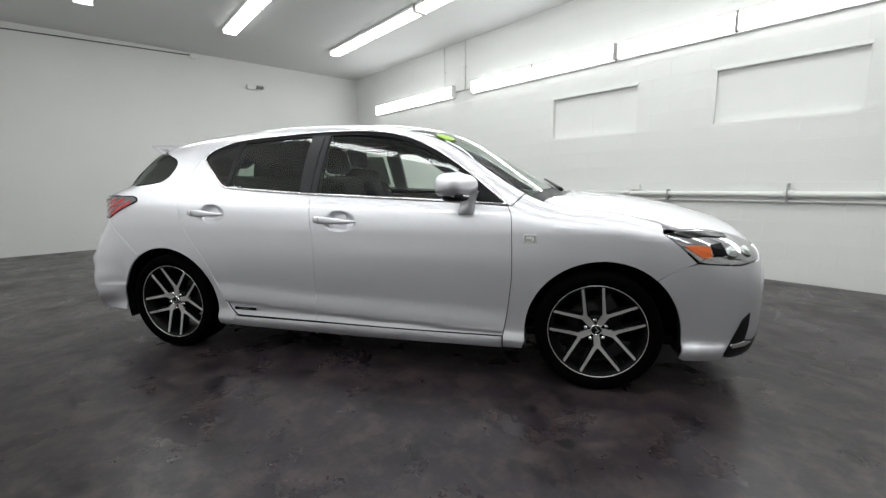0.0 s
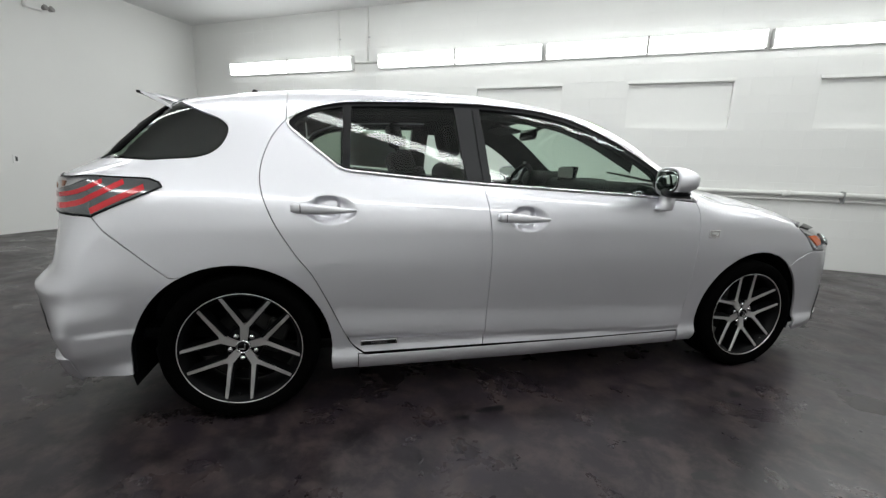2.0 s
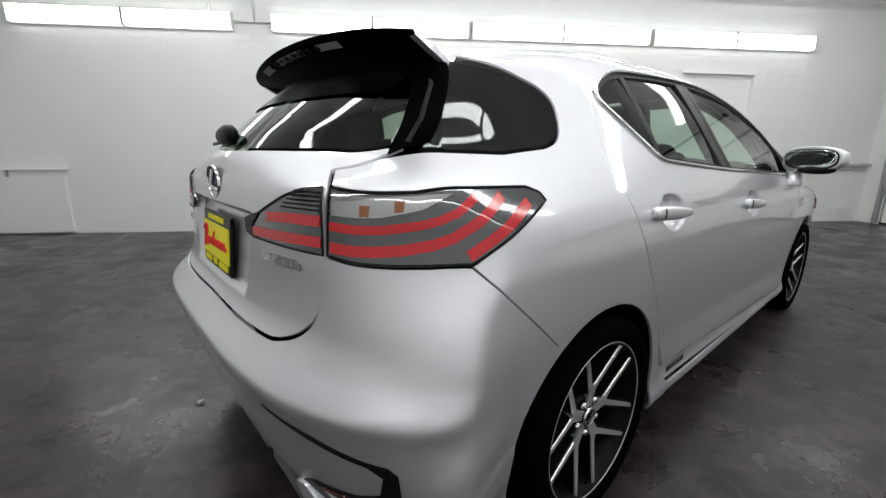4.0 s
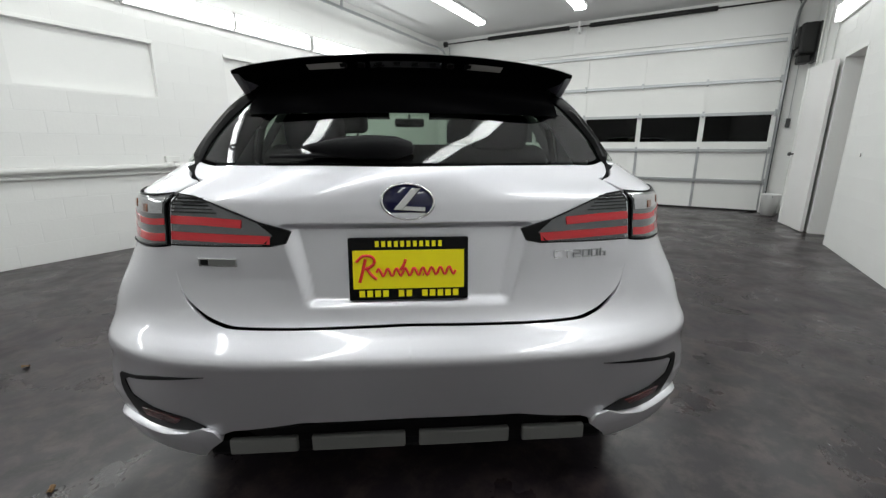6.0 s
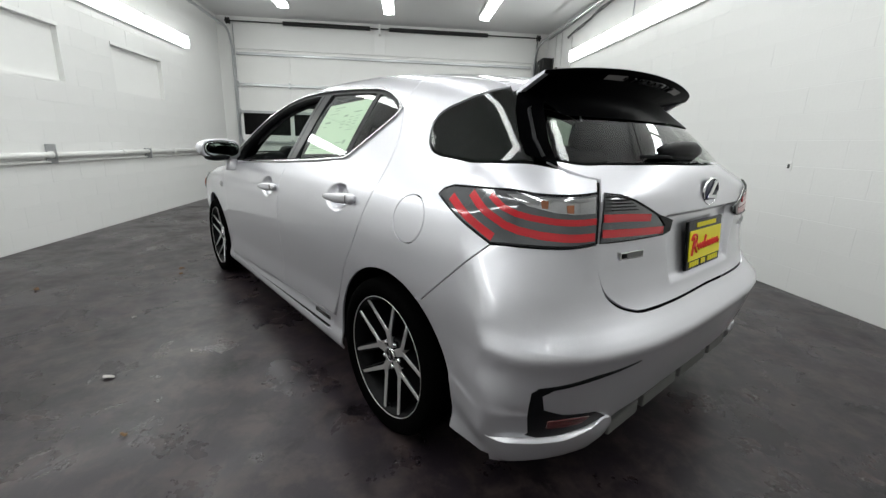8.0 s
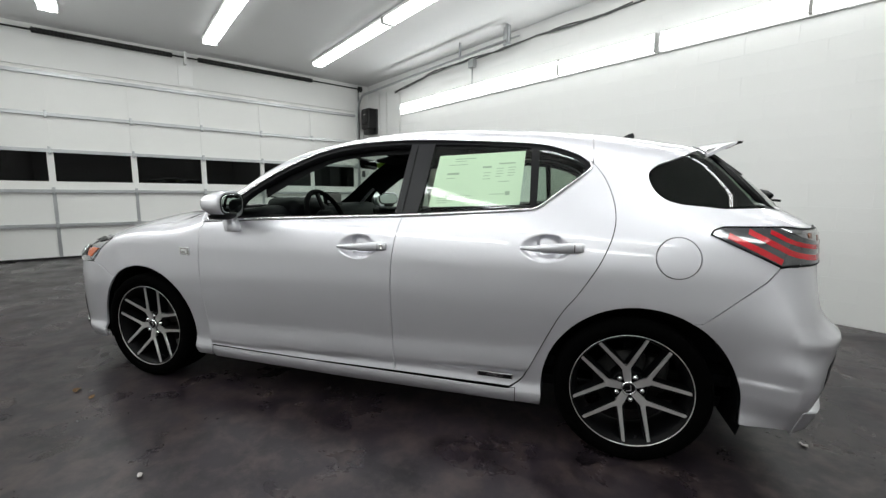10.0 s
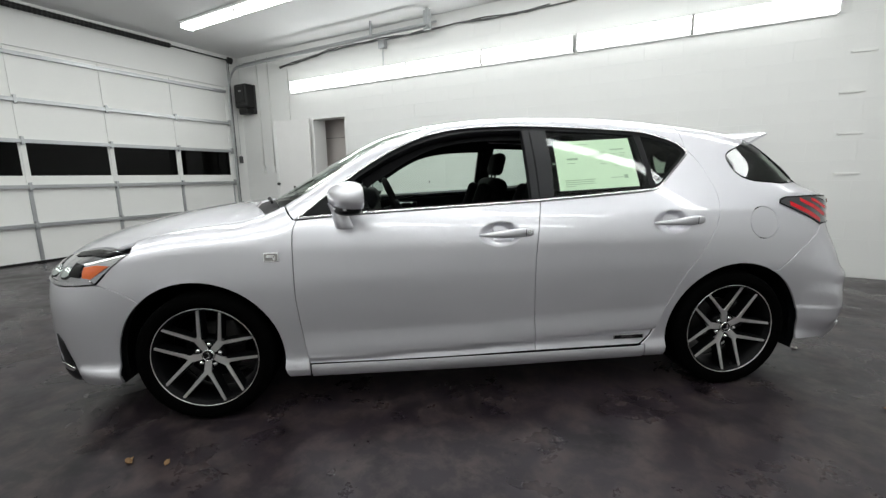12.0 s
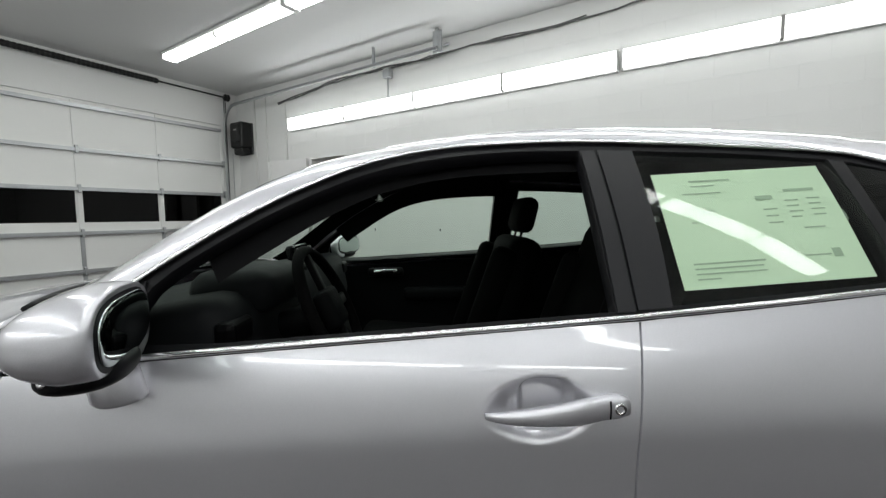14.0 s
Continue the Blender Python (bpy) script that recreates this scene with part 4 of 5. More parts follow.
both("tail_light", car, BLACKGLOSS, tail_out, grid=.025, thick=.012, off=.003, label="wrap-round tail light with smoked and red lenses")
both("smoked_lens", car, SMOKE, inset(tail_out, .004), grid=.025, thick=.003, off=.005, gap=0)
hatch_lamp = [(-2.102, 1.016), (-2.16, 1.011), (-2.22, .996), (-2.36, .948), (-2.47, .926), (-2.452, .896), (-2.40, .888), (-2.102, .886)]
both("tailgate_light", car, SMOKE, hatch_lamp, grid=.025, thick=.010, off=.004, label="tailgate light with red bars")


def bar(line, w):
    q = np.array(line, float)
    t = np.gradient(q, axis=0)
    n = np.stack([-t[:, 1], t[:, 0]], 1) / np.linalg.norm(t, axis=1, keepdims=True)
    return [tuple(v) for v in q + n * w / 2] + [tuple(v) for v in (q - n * w / 2)[::-1]]


reds = [([(-1.612, .954), (-1.70, .910), (-1.800, .862)], .022),
        ([(-1.690, .971), (-1.770, .926), (-1.830, .899), (-1.870, .892), (-1.93, .892), (-2.084, .904)], .021),
        ([(-1.768, .972), (-1.820, .944), (-1.860, .934), (-1.90, .932), (-1.97, .935), (-2.084, .945)], .017)]
for line, w in reds:
    both("red_bar", car, RED, bar(line, w), grid=.02, thick=.003, off=.0065, gap=0)
for z, s1, w in ((.950, -2.31, .021), (.909, -2.40, .021)):
    both("red_bar", car, RED, bar([(-2.108, z + .002), (-2.2, z), (s1, z - .006)], w), grid=.02, thick=.003, off=.0075, gap=0)
both("clear_lens", car, CLEARLENS, [(-1.82, .980), (-1.90, .986), (-2.075, 1.008), (-2.078, .966), (-1.97, .958), (-1.89, .960)], grid=.02, thick=.003, off=.0065, gap=0)
for s0 in (-1.925, -1.995):
    both("turn_lens", car, AMBERDIM, [(s0, .982), (s0 - .020, .985), (s0 - .022, .964), (s0 - .004, .962)], grid=.02, thick=.002, off=.0085, gap=0)
both("black_tip", car, BLACKGLOSS, [(-2.36, .947), (-2.47, .926), (-2.452, .896), (-2.40, .888), (-2.37, .888), (-2.41, .915)], grid=.02, thick=.003, off=.0075, gap=0)
for k in range(5):
    z = .972 + .009 * k
    both("lamp_rib", car, GUNMETAL, bar([(-2.108, z), (-2.15, z), (-2.19 - .012 * (4 - k), z - .001)], .003), grid=.02, thick=.002, off=.0072, gap=0)
for sd in (1, -1):
    for nm, line, o in (("light_rim", tail_out + tail_out[:1], .005), ("light_rim", hatch_lamp + hatch_lamp[:1], .006)):
        bm = ring_on(fine(line[:-1], .03) + line[:1], .0022, o, 6)
        part(nm, bm if sd > 0 else flipped(bm), TRIM, car, "", True)

scoop = [(-2.28, .562), (-2.13, .546), (-1.984, .514), (-1.966, .497), (-1.952, .350), (-1.98, .338), (-2.10, .336), (-2.19, .372), (-2.15, .402), (-2.05, .420), (-1.998, .445), (-1.992, .492), (-2.02, .512), (-2.15, .539)]
both("bumper_vent", car, TRIM, scoop, grid=.02, thick=.004, off=.0035, gap=0, label="black corner vent")
both("rear_reflector", car, DEEPRED, [(-2.005, .376), (-2.010, .404), (-2.06, .405), (-2.132, .396), (-2.10, .372)], grid=.02, thick=.004, off=.006, gap=0, label="dark red reflector")


def lip(s, z):
    return .024 * step(.215, .255, z) * step(.40, .33, z) * step(-1.86, -1.92, s) * step(-2.26, -2.18, s)


both("bumper_corner", car, SILVER, [(-1.86, .225), (-2.00, .220), (-2.14, .258), (-2.225, .330), (-2.215, .362), (-2.185, .372), (-2.14, .352), (-2.06, .334), (-1.93, .336), (-1.86, .330)], grid=.014, thick=.03, off=.003, dent=lip, gap=0, label="pale bumper corner lip")
part("diffuser", skin([(-2.19, .330), (-2.26, .358), (-2.50, .394), (END_R, .399), (END_R, .255), (-2.45, .255), (-2.20, .27)], .04, .02, off=-.055, sides=(1, -1), gap=0), TRIM, car, "black rear diffuser")
for y0, y1 in ((-.52, -.33), (-.29, -.02), (.02, .29), (.33, .52)):
    part("diffuser_plate", boxes((-2.035, -2.015, y0, y1, .245, .292), bevel=.006), STEELGREY, car, "grey diffuser insert")
part("diffuser_edge", rod([(x, y, z) for x, y, z in shell(np.array([-2.28, -2.5, -2.7, END_R]), np.array([.366, .398, .402, .403]), -.012)] + [(x, -y, z) for x, y, z in shell(np.array([-2.7, -2.5, -2.28]), np.array([.402, .398, .366]), -.012)], .010, 6), BLACKGLOSS, car, "", True)

# emblem, badges, plate on the tailgate
face = shell(np.array([END_R]), np.array([1.0]))[0]
badge = part("emblem", lathe([(.004, 0), (.004, .064), (0, .066)], 40), NAVY, car, "dark blue oval emblem with a chrome ring", True)
badge.matrix_basis = pose(face[0] - .001, 0, .971, 0, -4, 90) @ Matrix.Diagonal((1, 1, .68, 1))
ring = part("emblem_ring", lathe([(.002, .0625), (.006, .0632), (.0075, .0665), (.006, .070), (.001, .071)], 40), CHROME, badge, "", True)
bar = boxes((.012, .036, .004, .011, -.034, .054), bevel=.003)
for v in bar.verts:
    v.co.x -= .50 * (v.co.z + .034)
part("emblem_bar", bar, CHROME, badge)
part("emblem_foot", boxes((-.046, .030, .004, .0105, -.034, -.015), bevel=.003), CHROME, badge)


def stick(s, z, sd=1, lift=.001):
    """A frame on the body at s and z: x along the body, y outwards."""
    q = shell(np.array([s]), np.array([z]))[0]
    n = slope(q[None])[0]
    p, n = Vector(q * (1, sd, 1)), Vector(n * (1, sd, 1))
    x = n.cross(Vector((0, 0, 1))).normalized()
    m = Matrix((x, n, x.cross(n))).transposed().to_4x4()
    m.translation = p + n * lift
    return m


b = part("model_badge", boxes((-.052, .052, 0, .004, -.010, .012), bevel=.0018), CHROME, car, "small dark and chrome badge")
b.matrix_basis = stick(float(s_of(-2.03, .51)), .842)
part("badge_field", boxes((-.048, .022, .0035, .0052, -.007, .009)), STEELGREY, b)
part("badge_bar", boxes((.026, .046, .0035, .006, -.006, .008), bevel=.001), GUNMETAL, b)
GLYPHS = ([(-.010, .010, .008, .011), (-.010, .010, -.010, -.007), (-.010, -.007, -.007, .008)], [(-.010, .010, .008, .011), (-.0015, .0015, -.010, .008)],
          [(-.011, .011, .007, .011), (-.011, .011, -.002, .002), (-.011, .011, -.011, -.007), (.007, .011, .002, .007), (-.011, -.007, -.007, -.002)],
          [(-.011, .011, .007, .011), (-.011, .011, -.011, -.007), (.007, .011, -.007, .007), (-.011, -.007, -.007, .007)],
          [(-.011, .011, .007, .011), (-.011, .011, -.011, -.007), (.007, .011, -.007, .007), (-.011, -.007, -.007, .007)],
          [(-.009, -.005, -.011, .012), (-.005, .009, .0, .004), (.005, .009, -.011, .0)])
for k, bars in enumerate(GLYPHS):
    y = .398 + .0315 * k
    part("model_letter", boxes(*[(-b, -a, 0, .0035, z0, z1) for a, b, z0, z1 in bars], bevel=.0008), STEEL if k > 1 else CHROME, car, "small chrome letter shape").matrix_basis = stick(float(s_of(-2.02, y)), .852, -1)

plate = part("licence_plate", boxes((-.006, .006, -.157, .157, 0, .167), bevel=.005), BLACKGLOSS, car, "yellow dealer plate in a black frame")
plate.matrix_basis = pose(-2.044, 0, .712, 0, 5, 0)
part("plate_card", boxes((-.0085, -.005, -.145, .145, .032, .134)), YELLOW, plate)
for z0, z1, n, w in ((.143, .158, 11, .62), (.010, .027, 13, .92)):
    for k in range(n):
        if n == 13 and k in (5, 8):
            continue
        y = (k - (n - 1) / 2) * .290 * w / n
        part("plate_mark", boxes((-.0085, -.005, y - .0065 * w * 1.2, y + .0065 * w * 1.2, z0, z1)), YELLOW, plate)
ink = [[(.128, .050), (.120, .078), (.112, .112)], [(.136, .104), (.118, .120), (.094, .117), (.090, .100), (.106, .088), (.118, .086)], [(.108, .086), (.098, .070), (.084, .058)],
       [(.084 - .0053 * k, .0755 + .0105 * math.sin(k * 1.45) + .0001 * k) for k in range(40)], [(.022, .082), (.014, .094), (.008, .110)], [(-.036, .070), (-.039, .069)]]
for line in ink:
    q = bend([(-.0095, y, z) for y, z in line], 3)
    part("plate_stroke", rod(q, .0042 if len(line) < 10 else .0033, 6), REDINK, plate)

# wiper
wp = shell(np.array([float(s_of(-1.9, .02))]), np.array([1.130]))[0]
bm = lathe([(0, .0), (.008, .016), (.05, .030), (.12, .033), (.20, .026), (.27, .012), (.30, .0)], 16)
for v in bm.verts:
    v.co.x *= .75
hub = part("wiper_cover", bm, TRIM, car, "black rear wiper under a smooth cover", True)
hub.matrix_basis = pose(wp[0] - .020, -.02, 1.104, 0, 0, -4)
part("wiper_blade", rod([(wp[0] - .012, .02, 1.080), (wp[0] - .010, .2, 1.084), (wp[0] + .008, .36, 1.082)], .006, 6), TRIM, car, "", True)
bm = lathe([(0, .0), (0, .028), (.02, .022), (.04, .012), (.052, .003), (.053, 0)], 16, "z")
bmesh.ops.scale(bm, vec=(1.9, .55, 1), verts=bm.verts[:])
for v in bm.verts:
    v.co.x -= v.co.z * .9
part("antenna_fin", bm, TRIM, car, "black shark-fin aerial", True).matrix_basis = pose(-1.30, 0, float(lid(np.array([-1.30]), np.array([0.0]))[0, 2]) - .002)

# ---- front end ----
bump_f = arch(*FA, -14, 50) + [(1.64, .622), (1.70, .648), (1.745, .662), (1.95, .648), (2.08, .660), (2.20, .70), (2.4, .735), (END_F, .745), (END_F, .19), (2.10, .175), (1.72, .180)]


def front_fold(s, z):
    return .006 * step(.268, .256, z) * step(1.93, 1.88, s)


part("front_bumper", skin(bump_f, .024, .012, sides=(1, -1), dent=front_fold), SILVER, car)
lamp = [(1.588, .800), (1.655, .745), (1.745, .667), (1.85, .656), (1.95, .654), (2.08, .666), (2.13, .705), (2.10, .745), (2.045, .772), (1.95, .795), (1.80, .812), (1.68, .812)]
both("headlight", car, CLEARLENS, lamp, grid=.025, thick=.012, off=.003, label="clear headlight with an amber marker")
both("marker_lens", car, AMBER, [(1.668, .748), (1.72, .752), (1.790, .742), (1.792, .696), (1.752, .690)], grid=.02, thick=.003, off=.007, gap=0)
both("lamp_bezel", car, BLACKGLOSS, [(1.600, .803), (1.68, .809), (1.80, .808), (1.95, .790), (1.94, .776), (1.80, .788), (1.70, .785)], grid=.02, thick=.003, off=.008, gap=0)
both("lamp_strip", car, CLEARLENS, [(1.745, .671), (1.85, .662), (1.95, .660), (2.07, .671), (2.07, .684), (1.95, .676), (1.85, .679), (1.762, .688)], grid=.02, thick=.003, off=.007, gap=0, label="chrome strip along the foot of the headlight")
both("lamp_housing", car, BLACKGLOSS, [(1.80, .752), (1.86, .757), (1.872, .70), (1.802, .695)], grid=.02, thick=.003, off=.008, gap=0)
for s in (1.90, 2.00):
    for sd in (1, -1):
        q = shell(np.array([s]), np.array([.712]))[0]
        nn = slope(q)
        o = part("lamp_lens", lathe([(0, .032), (.006, .030), (.012, .018), (.014, 0)], 20), MIRROR, car, "", True)
        o.matrix_basis = Matrix.Translation((q[0] + nn[0] * .003, sd * (q[1] + nn[1] * .003), q[2])) @ Vector((nn[0], nn[1] * sd, nn[2])).to_track_quat("Y", "Z").to_matrix().to_4x4()
part("grille", skin([(2.30, .66), (2.45, .715), (END_F, .725), (END_F, .24), (2.5, .24), (2.34, .33), (2.42, .50)], .03, .006, off=.004, sides=(1, -1), gap=0), BLACKGLOSS, car, "black grille")
both("fog_recess", car, TRIM, [(2.03, .415), (1.985, .385), (1.93, .27), (1.885, .205), (1.96, .19), (2.12, .20), (2.20, .27), (2.08, .265), (2.02, .28), (2.03, .34)], grid=.02, thick=.004, off=.004, gap=0)
both("bumper_blade", car, CHROME, [(1.93, .262), (2.02, .272), (2.08, .258), (2.02, .246), (1.94, .245)], grid=.02, thick=.006, off=.008, gap=0)
for sd in (1, -1):
    q = shell(np.array([.968]), np.array([.770]))[0]
    b = part("wing_badge", boxes((-.033, .033, 0, .005, -.021, .021), bevel=.002), CHROME, car, "small square chrome and black badge")
    b.matrix_basis = pose(q[0], sd * (q[1] + .001), q[2], 0, 0, 0 if sd > 0 else 180)
    part("badge_field", boxes((-.028, .028, .0045, .0062, -.016, .016)), HEATGREY, b)
    part("badge_bar", boxes((-.016, .020, .006, .008, -.003, .010), (-.020, -.008, .006, .008, -.012, .008), bevel=.001), CHROME, b)
    q = shell(np.array([-.745]), np.array([.298]))[0]
    b = part("hybrid_badge", boxes((-.080, .080, 0, .004, -.012, .012), bevel=.0035), CHROME, car, "long chrome and dark badge")
    b.matrix_basis = pose(q[0], sd * (q[1] + .001), q[2], 0, 0, 0 if sd > 0 else 180)
    part("badge_field", boxes((-.074, .074, .0035, .005, -.0085, .0085)), GUNMETAL, b)
    fc = bpy.data.curves.new("badge_word", "FONT")
    fc.body, fc.size, fc.align_x, fc.align_y, fc.extrude = "HYBRID", .021, "CENTER", "CENTER", .0006
    tmp = new("badge_word", fc)
    bpy.context.view_layer.update()
    me = bpy.data.meshes.new_from_object(tmp.evaluated_get(bpy.context.evaluated_depsgraph_get()))
    bpy.data.objects.remove(tmp)
    bpy.data.curves.remove(fc)
    w = part("badge_word", me, CHROME, b)
    w.matrix_basis = pose(0, .0056, 0, 90, 0, 180)

# ---- handles and mirrors ----
for (which, sd), d in doors.items():
    cx, cz = handle_at[which]
    n = 15
    u = np.linspace(0, 1, n)
    xs = cx + .126 - .252 * u
    q = shell(xs, cz - .004 + .010 * u, 0)
    lift = .010 + .016 * np.sin(np.minimum(u * 1.25, 1) * math.pi) ** .6
    half = .005 + .016 * np.minimum(u / .62, 1) ** .8
    half[-1] *= .72
    rings = []
    bm = bmesh.new()
    for k in range(n):
        c = q[k] + (0, lift[k], 0)
        deep = .006 + .008 * min(1, u[k] * 4)
        rings.append([bm.verts.new((c[0], c[1] + deep * (abs(math.cos(a)) ** .7) * math.copysign(1, math.cos(a)), c[2] + half[k] * (abs(math.sin(a)) ** .7) * math.copysign(1, math.sin(a)))) for a in [2 * math.pi * j / 16 for j in range(16)]])
    for r0, r1 in zip(rings, rings[1:]):
        for j in range(16):
            bm.faces.new((r0[j], r0[(j + 1) % 16], r1[(j + 1) % 16], r1[j]))
    bm.faces.new(rings[0])
    bm.faces.new(rings[-1][::-1])
    bmesh.ops.recalc_face_normals(bm, faces=bm.faces[:])
    grip = part("door_handle", bm if sd > 0 else flipped(bm), SILVER, d, "silver pull handle", True)
    seam = rod([(q[12][0], q[12][1] + lift[12] + .0135, q[12][2] - .016), (q[12][0], q[12][1] + lift[12] + .0155, q[12][2]), (q[12][0], q[12][1] + lift[12] + .0135, q[12][2] + .016)], .0016, 5)
    part("handle_seam", seam if sd > 0 else flipped(seam), TRIM, grip)
    if which == "front" and sd > 0:
        part("lock", lathe([(-.004, .0), (-.004, .005), (.0, .0055), (.001, .010), (-.004, .0115)], 18), CHROME, grip, "key lock", True).matrix_basis = pose(q[13][0], q[13][1] + lift[13] + .0145, q[13][2])




def blob(size, power=2.6, n=20, m=28):
    """A rounded shape between ball and box."""
    verts, faces = [], []

    def pw(v):
        return math.copysign(abs(v) ** (2 / power), v)
    for i in range(n + 1):
        a = -math.pi / 2 + math.pi * i / n
        for j in range(m):
            b = 2 * math.pi * j / m
            verts.append((size[0] / 2 * pw(math.cos(a)) * pw(math.cos(b)), size[1] / 2 * pw(math.cos(a)) * pw(math.sin(b)), size[2] / 2 * pw(math.sin(a))))
    for i in range(n):
        for j in range(m):
            k = (j + 1) % m
            faces.append((i * m + j, i * m + k, (i + 1) * m + k, (i + 1) * m + j))
    bm = bmesh.new()
    v = [bm.verts.new(p) for p in verts]
    for f in faces:
        bm.faces.new([v[q] for q in f])
    bmesh.ops.remove_doubles(bm, verts=bm.verts[:], dist=1e-5)
    bmesh.ops.recalc_face_normals(bm, faces=bm.faces[:])
    return bm


for sd in (1, -1):
    bm = blob((.150, .280, .136), 3.0)
    for v in bm.verts:
        v.co.x = max(v.co.x, -.036)
        v.co.z += .03 * v.co.y
        v.co.z = (v.co.z + .10 * max(0, v.co.x)) * (1 - .9 * max(0, v.co.y) - 4.6 * max(0, v.co.x))
        if v.co.y > -.05:
            v.co.z = max(v.co.z, -.043)
    bm = bm if sd > 0 else flipped(bm)
    shellm = part("door_mirror", bm, SILVER, car, "silver door mirror on a rounded foot", True)
    shellm.matrix_basis = pose(.612, sd * .950, 1.030, 0, 0, 20 * sd)
    g = blob((.010, .230, .092), 3)
    part("mirror_glass", g if sd > 0 else flipped(g), MIRROR, shellm, "mirror glass", True).matrix_basis = pose(-.039, 0, .004)
    g = blob((.024, .262, .112), 3)
    part("mirror_rim", g if sd > 0 else flipped(g), TRIM, shellm, "black mirror bezel", True).matrix_basis = pose(-.029, 0, .003)
    g = blob((.110, .165, .050), 2.4)
    part("mirror_belly", g if sd > 0 else flipped(g), TRIM, shellm, "black mirror underside", True).matrix_basis = pose(.004, .012 * sd, -.050)
    g = blob((.020, .120, .014), 2.4)
    part("mirror_strip", g if sd > 0 else flipped(g), CHROME, shellm, "bright strip", True).matrix_basis = pose(.044, .036 * sd, -.046, 0, 0, 16 * sd)
    foot = lathe([(.885, .0), (.886, .036), (.892, .040), (.930, .037), (.965, .034), (1.0, .038)], 24, "z")
    for v in foot.verts:
        v.co.y *= 1.1
        v.co.x += .30 * (v.co.z - .885)
    foot = part("mirror_foot", foot if sd > 0 else flipped(foot), SILVER, shellm, "silver mirror foot", True)
    foot.matrix_basis = shellm.matrix_basis.inverted() @ pose(.640, sd * .868, .004)
    part("mirror_sail", skin([(.835, .944), (.690, 1.058), (.655, 1.076), (.652, .952)], .03, .006, off=.003, sides=(sd,), gap=.001), TRIM, car)


# ---- wheels ----
def make_wheel():
    w = new("wheel")
    w.parent = car
    tagged(w, "black tyre on a dark alloy wheel with machined spokes")
    tyre = [(-0.1, 0.2280), (-0.108, 0.2500), (-0.113, 0.2705), (-0.108, 0.2925), (-0.092, 0.3030), (-0.06, 0.3061), (-0.034, 0.3066), (-0.033, 0.3004), (-0.027, 0.3004), (-0.026, 0.3067), (0, 0.3070), (0.026, 0.3067), (0.027, 0.3004), (0.033, 0.3004), (0.034, 0.3066), (0.06, 0.3061), (0.092, 0.3030), (0.108, 0.2925), (0.113, 0.2705), (0.109, 0.2550), (0.102, 0.2400), (0.094, 0.2360)]
    part("tyre", lathe(tyre, 72), RUBBER, w, "black rubber tyre", True)
    part("rim", lathe([(-.095, .232), (-.085, .222), (-.03, .205), (.04, .208), (.075, .219), (.090, .228), (.097, .2375), (.101, .2370), (.0985, .2310), (.090, .2255), (.084, .2215)], 72), GUNMETAL, w, "", True)
    part("rim_lip", lathe([(.0965, .2375), (.1015, .2368), (.1015, .2345), (.0965, .2330)], 72), MACHINED, w, "bright machined rim edge", True)

    def arm(face, th, r0, r1, w0, w1, h0, h1, deep):
        """One spoke arm from the hub to the rim; outline in the wheel's plane."""
        a0, a1 = th
        c0 = Vector((r0 * math.cos(a0), 0, r0 * math.sin(a0)))
        c1 = Vector((r1 * math.cos(a1), 0, r1 * math.sin(a1)))
        d = (c1 - c0).normalized()
        n = Vector((-d.z, 0, d.x))
        bm = bmesh.new()
        pts = []
        for k in range(7):
            u = k / 6
            c = c0.lerp(c1, u)
            w = w0 + (w1 - w0) * u
            h = h0 + (h1 - h0) * u
            pts.append([bm.verts.new(c + n * w / 2 + Vector((0, h, 0))), bm.verts.new(c - n * w / 2 + Vector((0, h, 0))),
                        bm.verts.new(c - n * w * .62 + Vector((0, h - deep, 0))), bm.verts.new(c + n * w * .62 + Vector((0, h - deep, 0)))])
        for p, q in zip(pts, pts[1:]):
            for j in range(4):
                bm.faces.new((p[j], p[(j + 1) % 4], q[(j + 1) % 4], q[j]))
        bm.faces.new(pts[0])
        bm.faces.new(pts[-1][::-1])
        bmesh.ops.recalc_face_normals(bm, faces=bm.faces[:])
        return bm

    for k in range(5):
        mid = 2 * math.pi * k / 5 + math.pi / 2
        for e in (-1, 1):
            th = (mid + e * .105, mid + e * .42)
            part("spoke", arm(None, th, .090, .2335, .0155, .0105, .0705, .0935, .004), MACHINED, w, "machined spoke face")
            part("spoke_web", arm(None, th, .080, .230, .026, .021, .0650, .0885, .044), GUNMETAL, w)
        bm = bmesh.new()
        ring0 = [(.028, -.50), (.052, -.30), (.074, -.215), (.098, -.175), (.104, -.10), (.094, 0), (.104, .10), (.098, .175), (.074, .215), (.052, .30), (.028, .50)]
        lo = [bm.verts.new((r * math.cos(mid + a), .040, r * math.sin(mid + a))) for r, a in ring0]
        hi = [bm.verts.new((r * math.cos(mid + a), .0675 + .10 * (r - .05), r * math.sin(mid + a))) for r, a in ring0]
        bm.faces.new(hi)
        for j in range(11):
            bm.faces.new((lo[j], lo[(j + 1) % 11], hi[(j + 1) % 11], hi[j]))
        bmesh.ops.recalc_face_normals(bm, faces=bm.faces[:])
        part("spoke_root", bm, MACHINED, w, "machined spoke root")
        a = mid + math.pi / 5
        nut = part("lug_nut", lathe([(0, .011), (.016, .011), (.022, .007), (.023, 0)], 12), CHROME, w, "", True)
        nut.matrix_basis = pose(.052 * math.cos(a), .050, .052 * math.sin(a))
        part("lug_well", lathe([(0, .017), (.002, .0165), (-.02, .0145)], 16), BLACKGLOSS, w, "", True).matrix_basis = pose(.052 * math.cos(a), .062, .052 * math.sin(a))
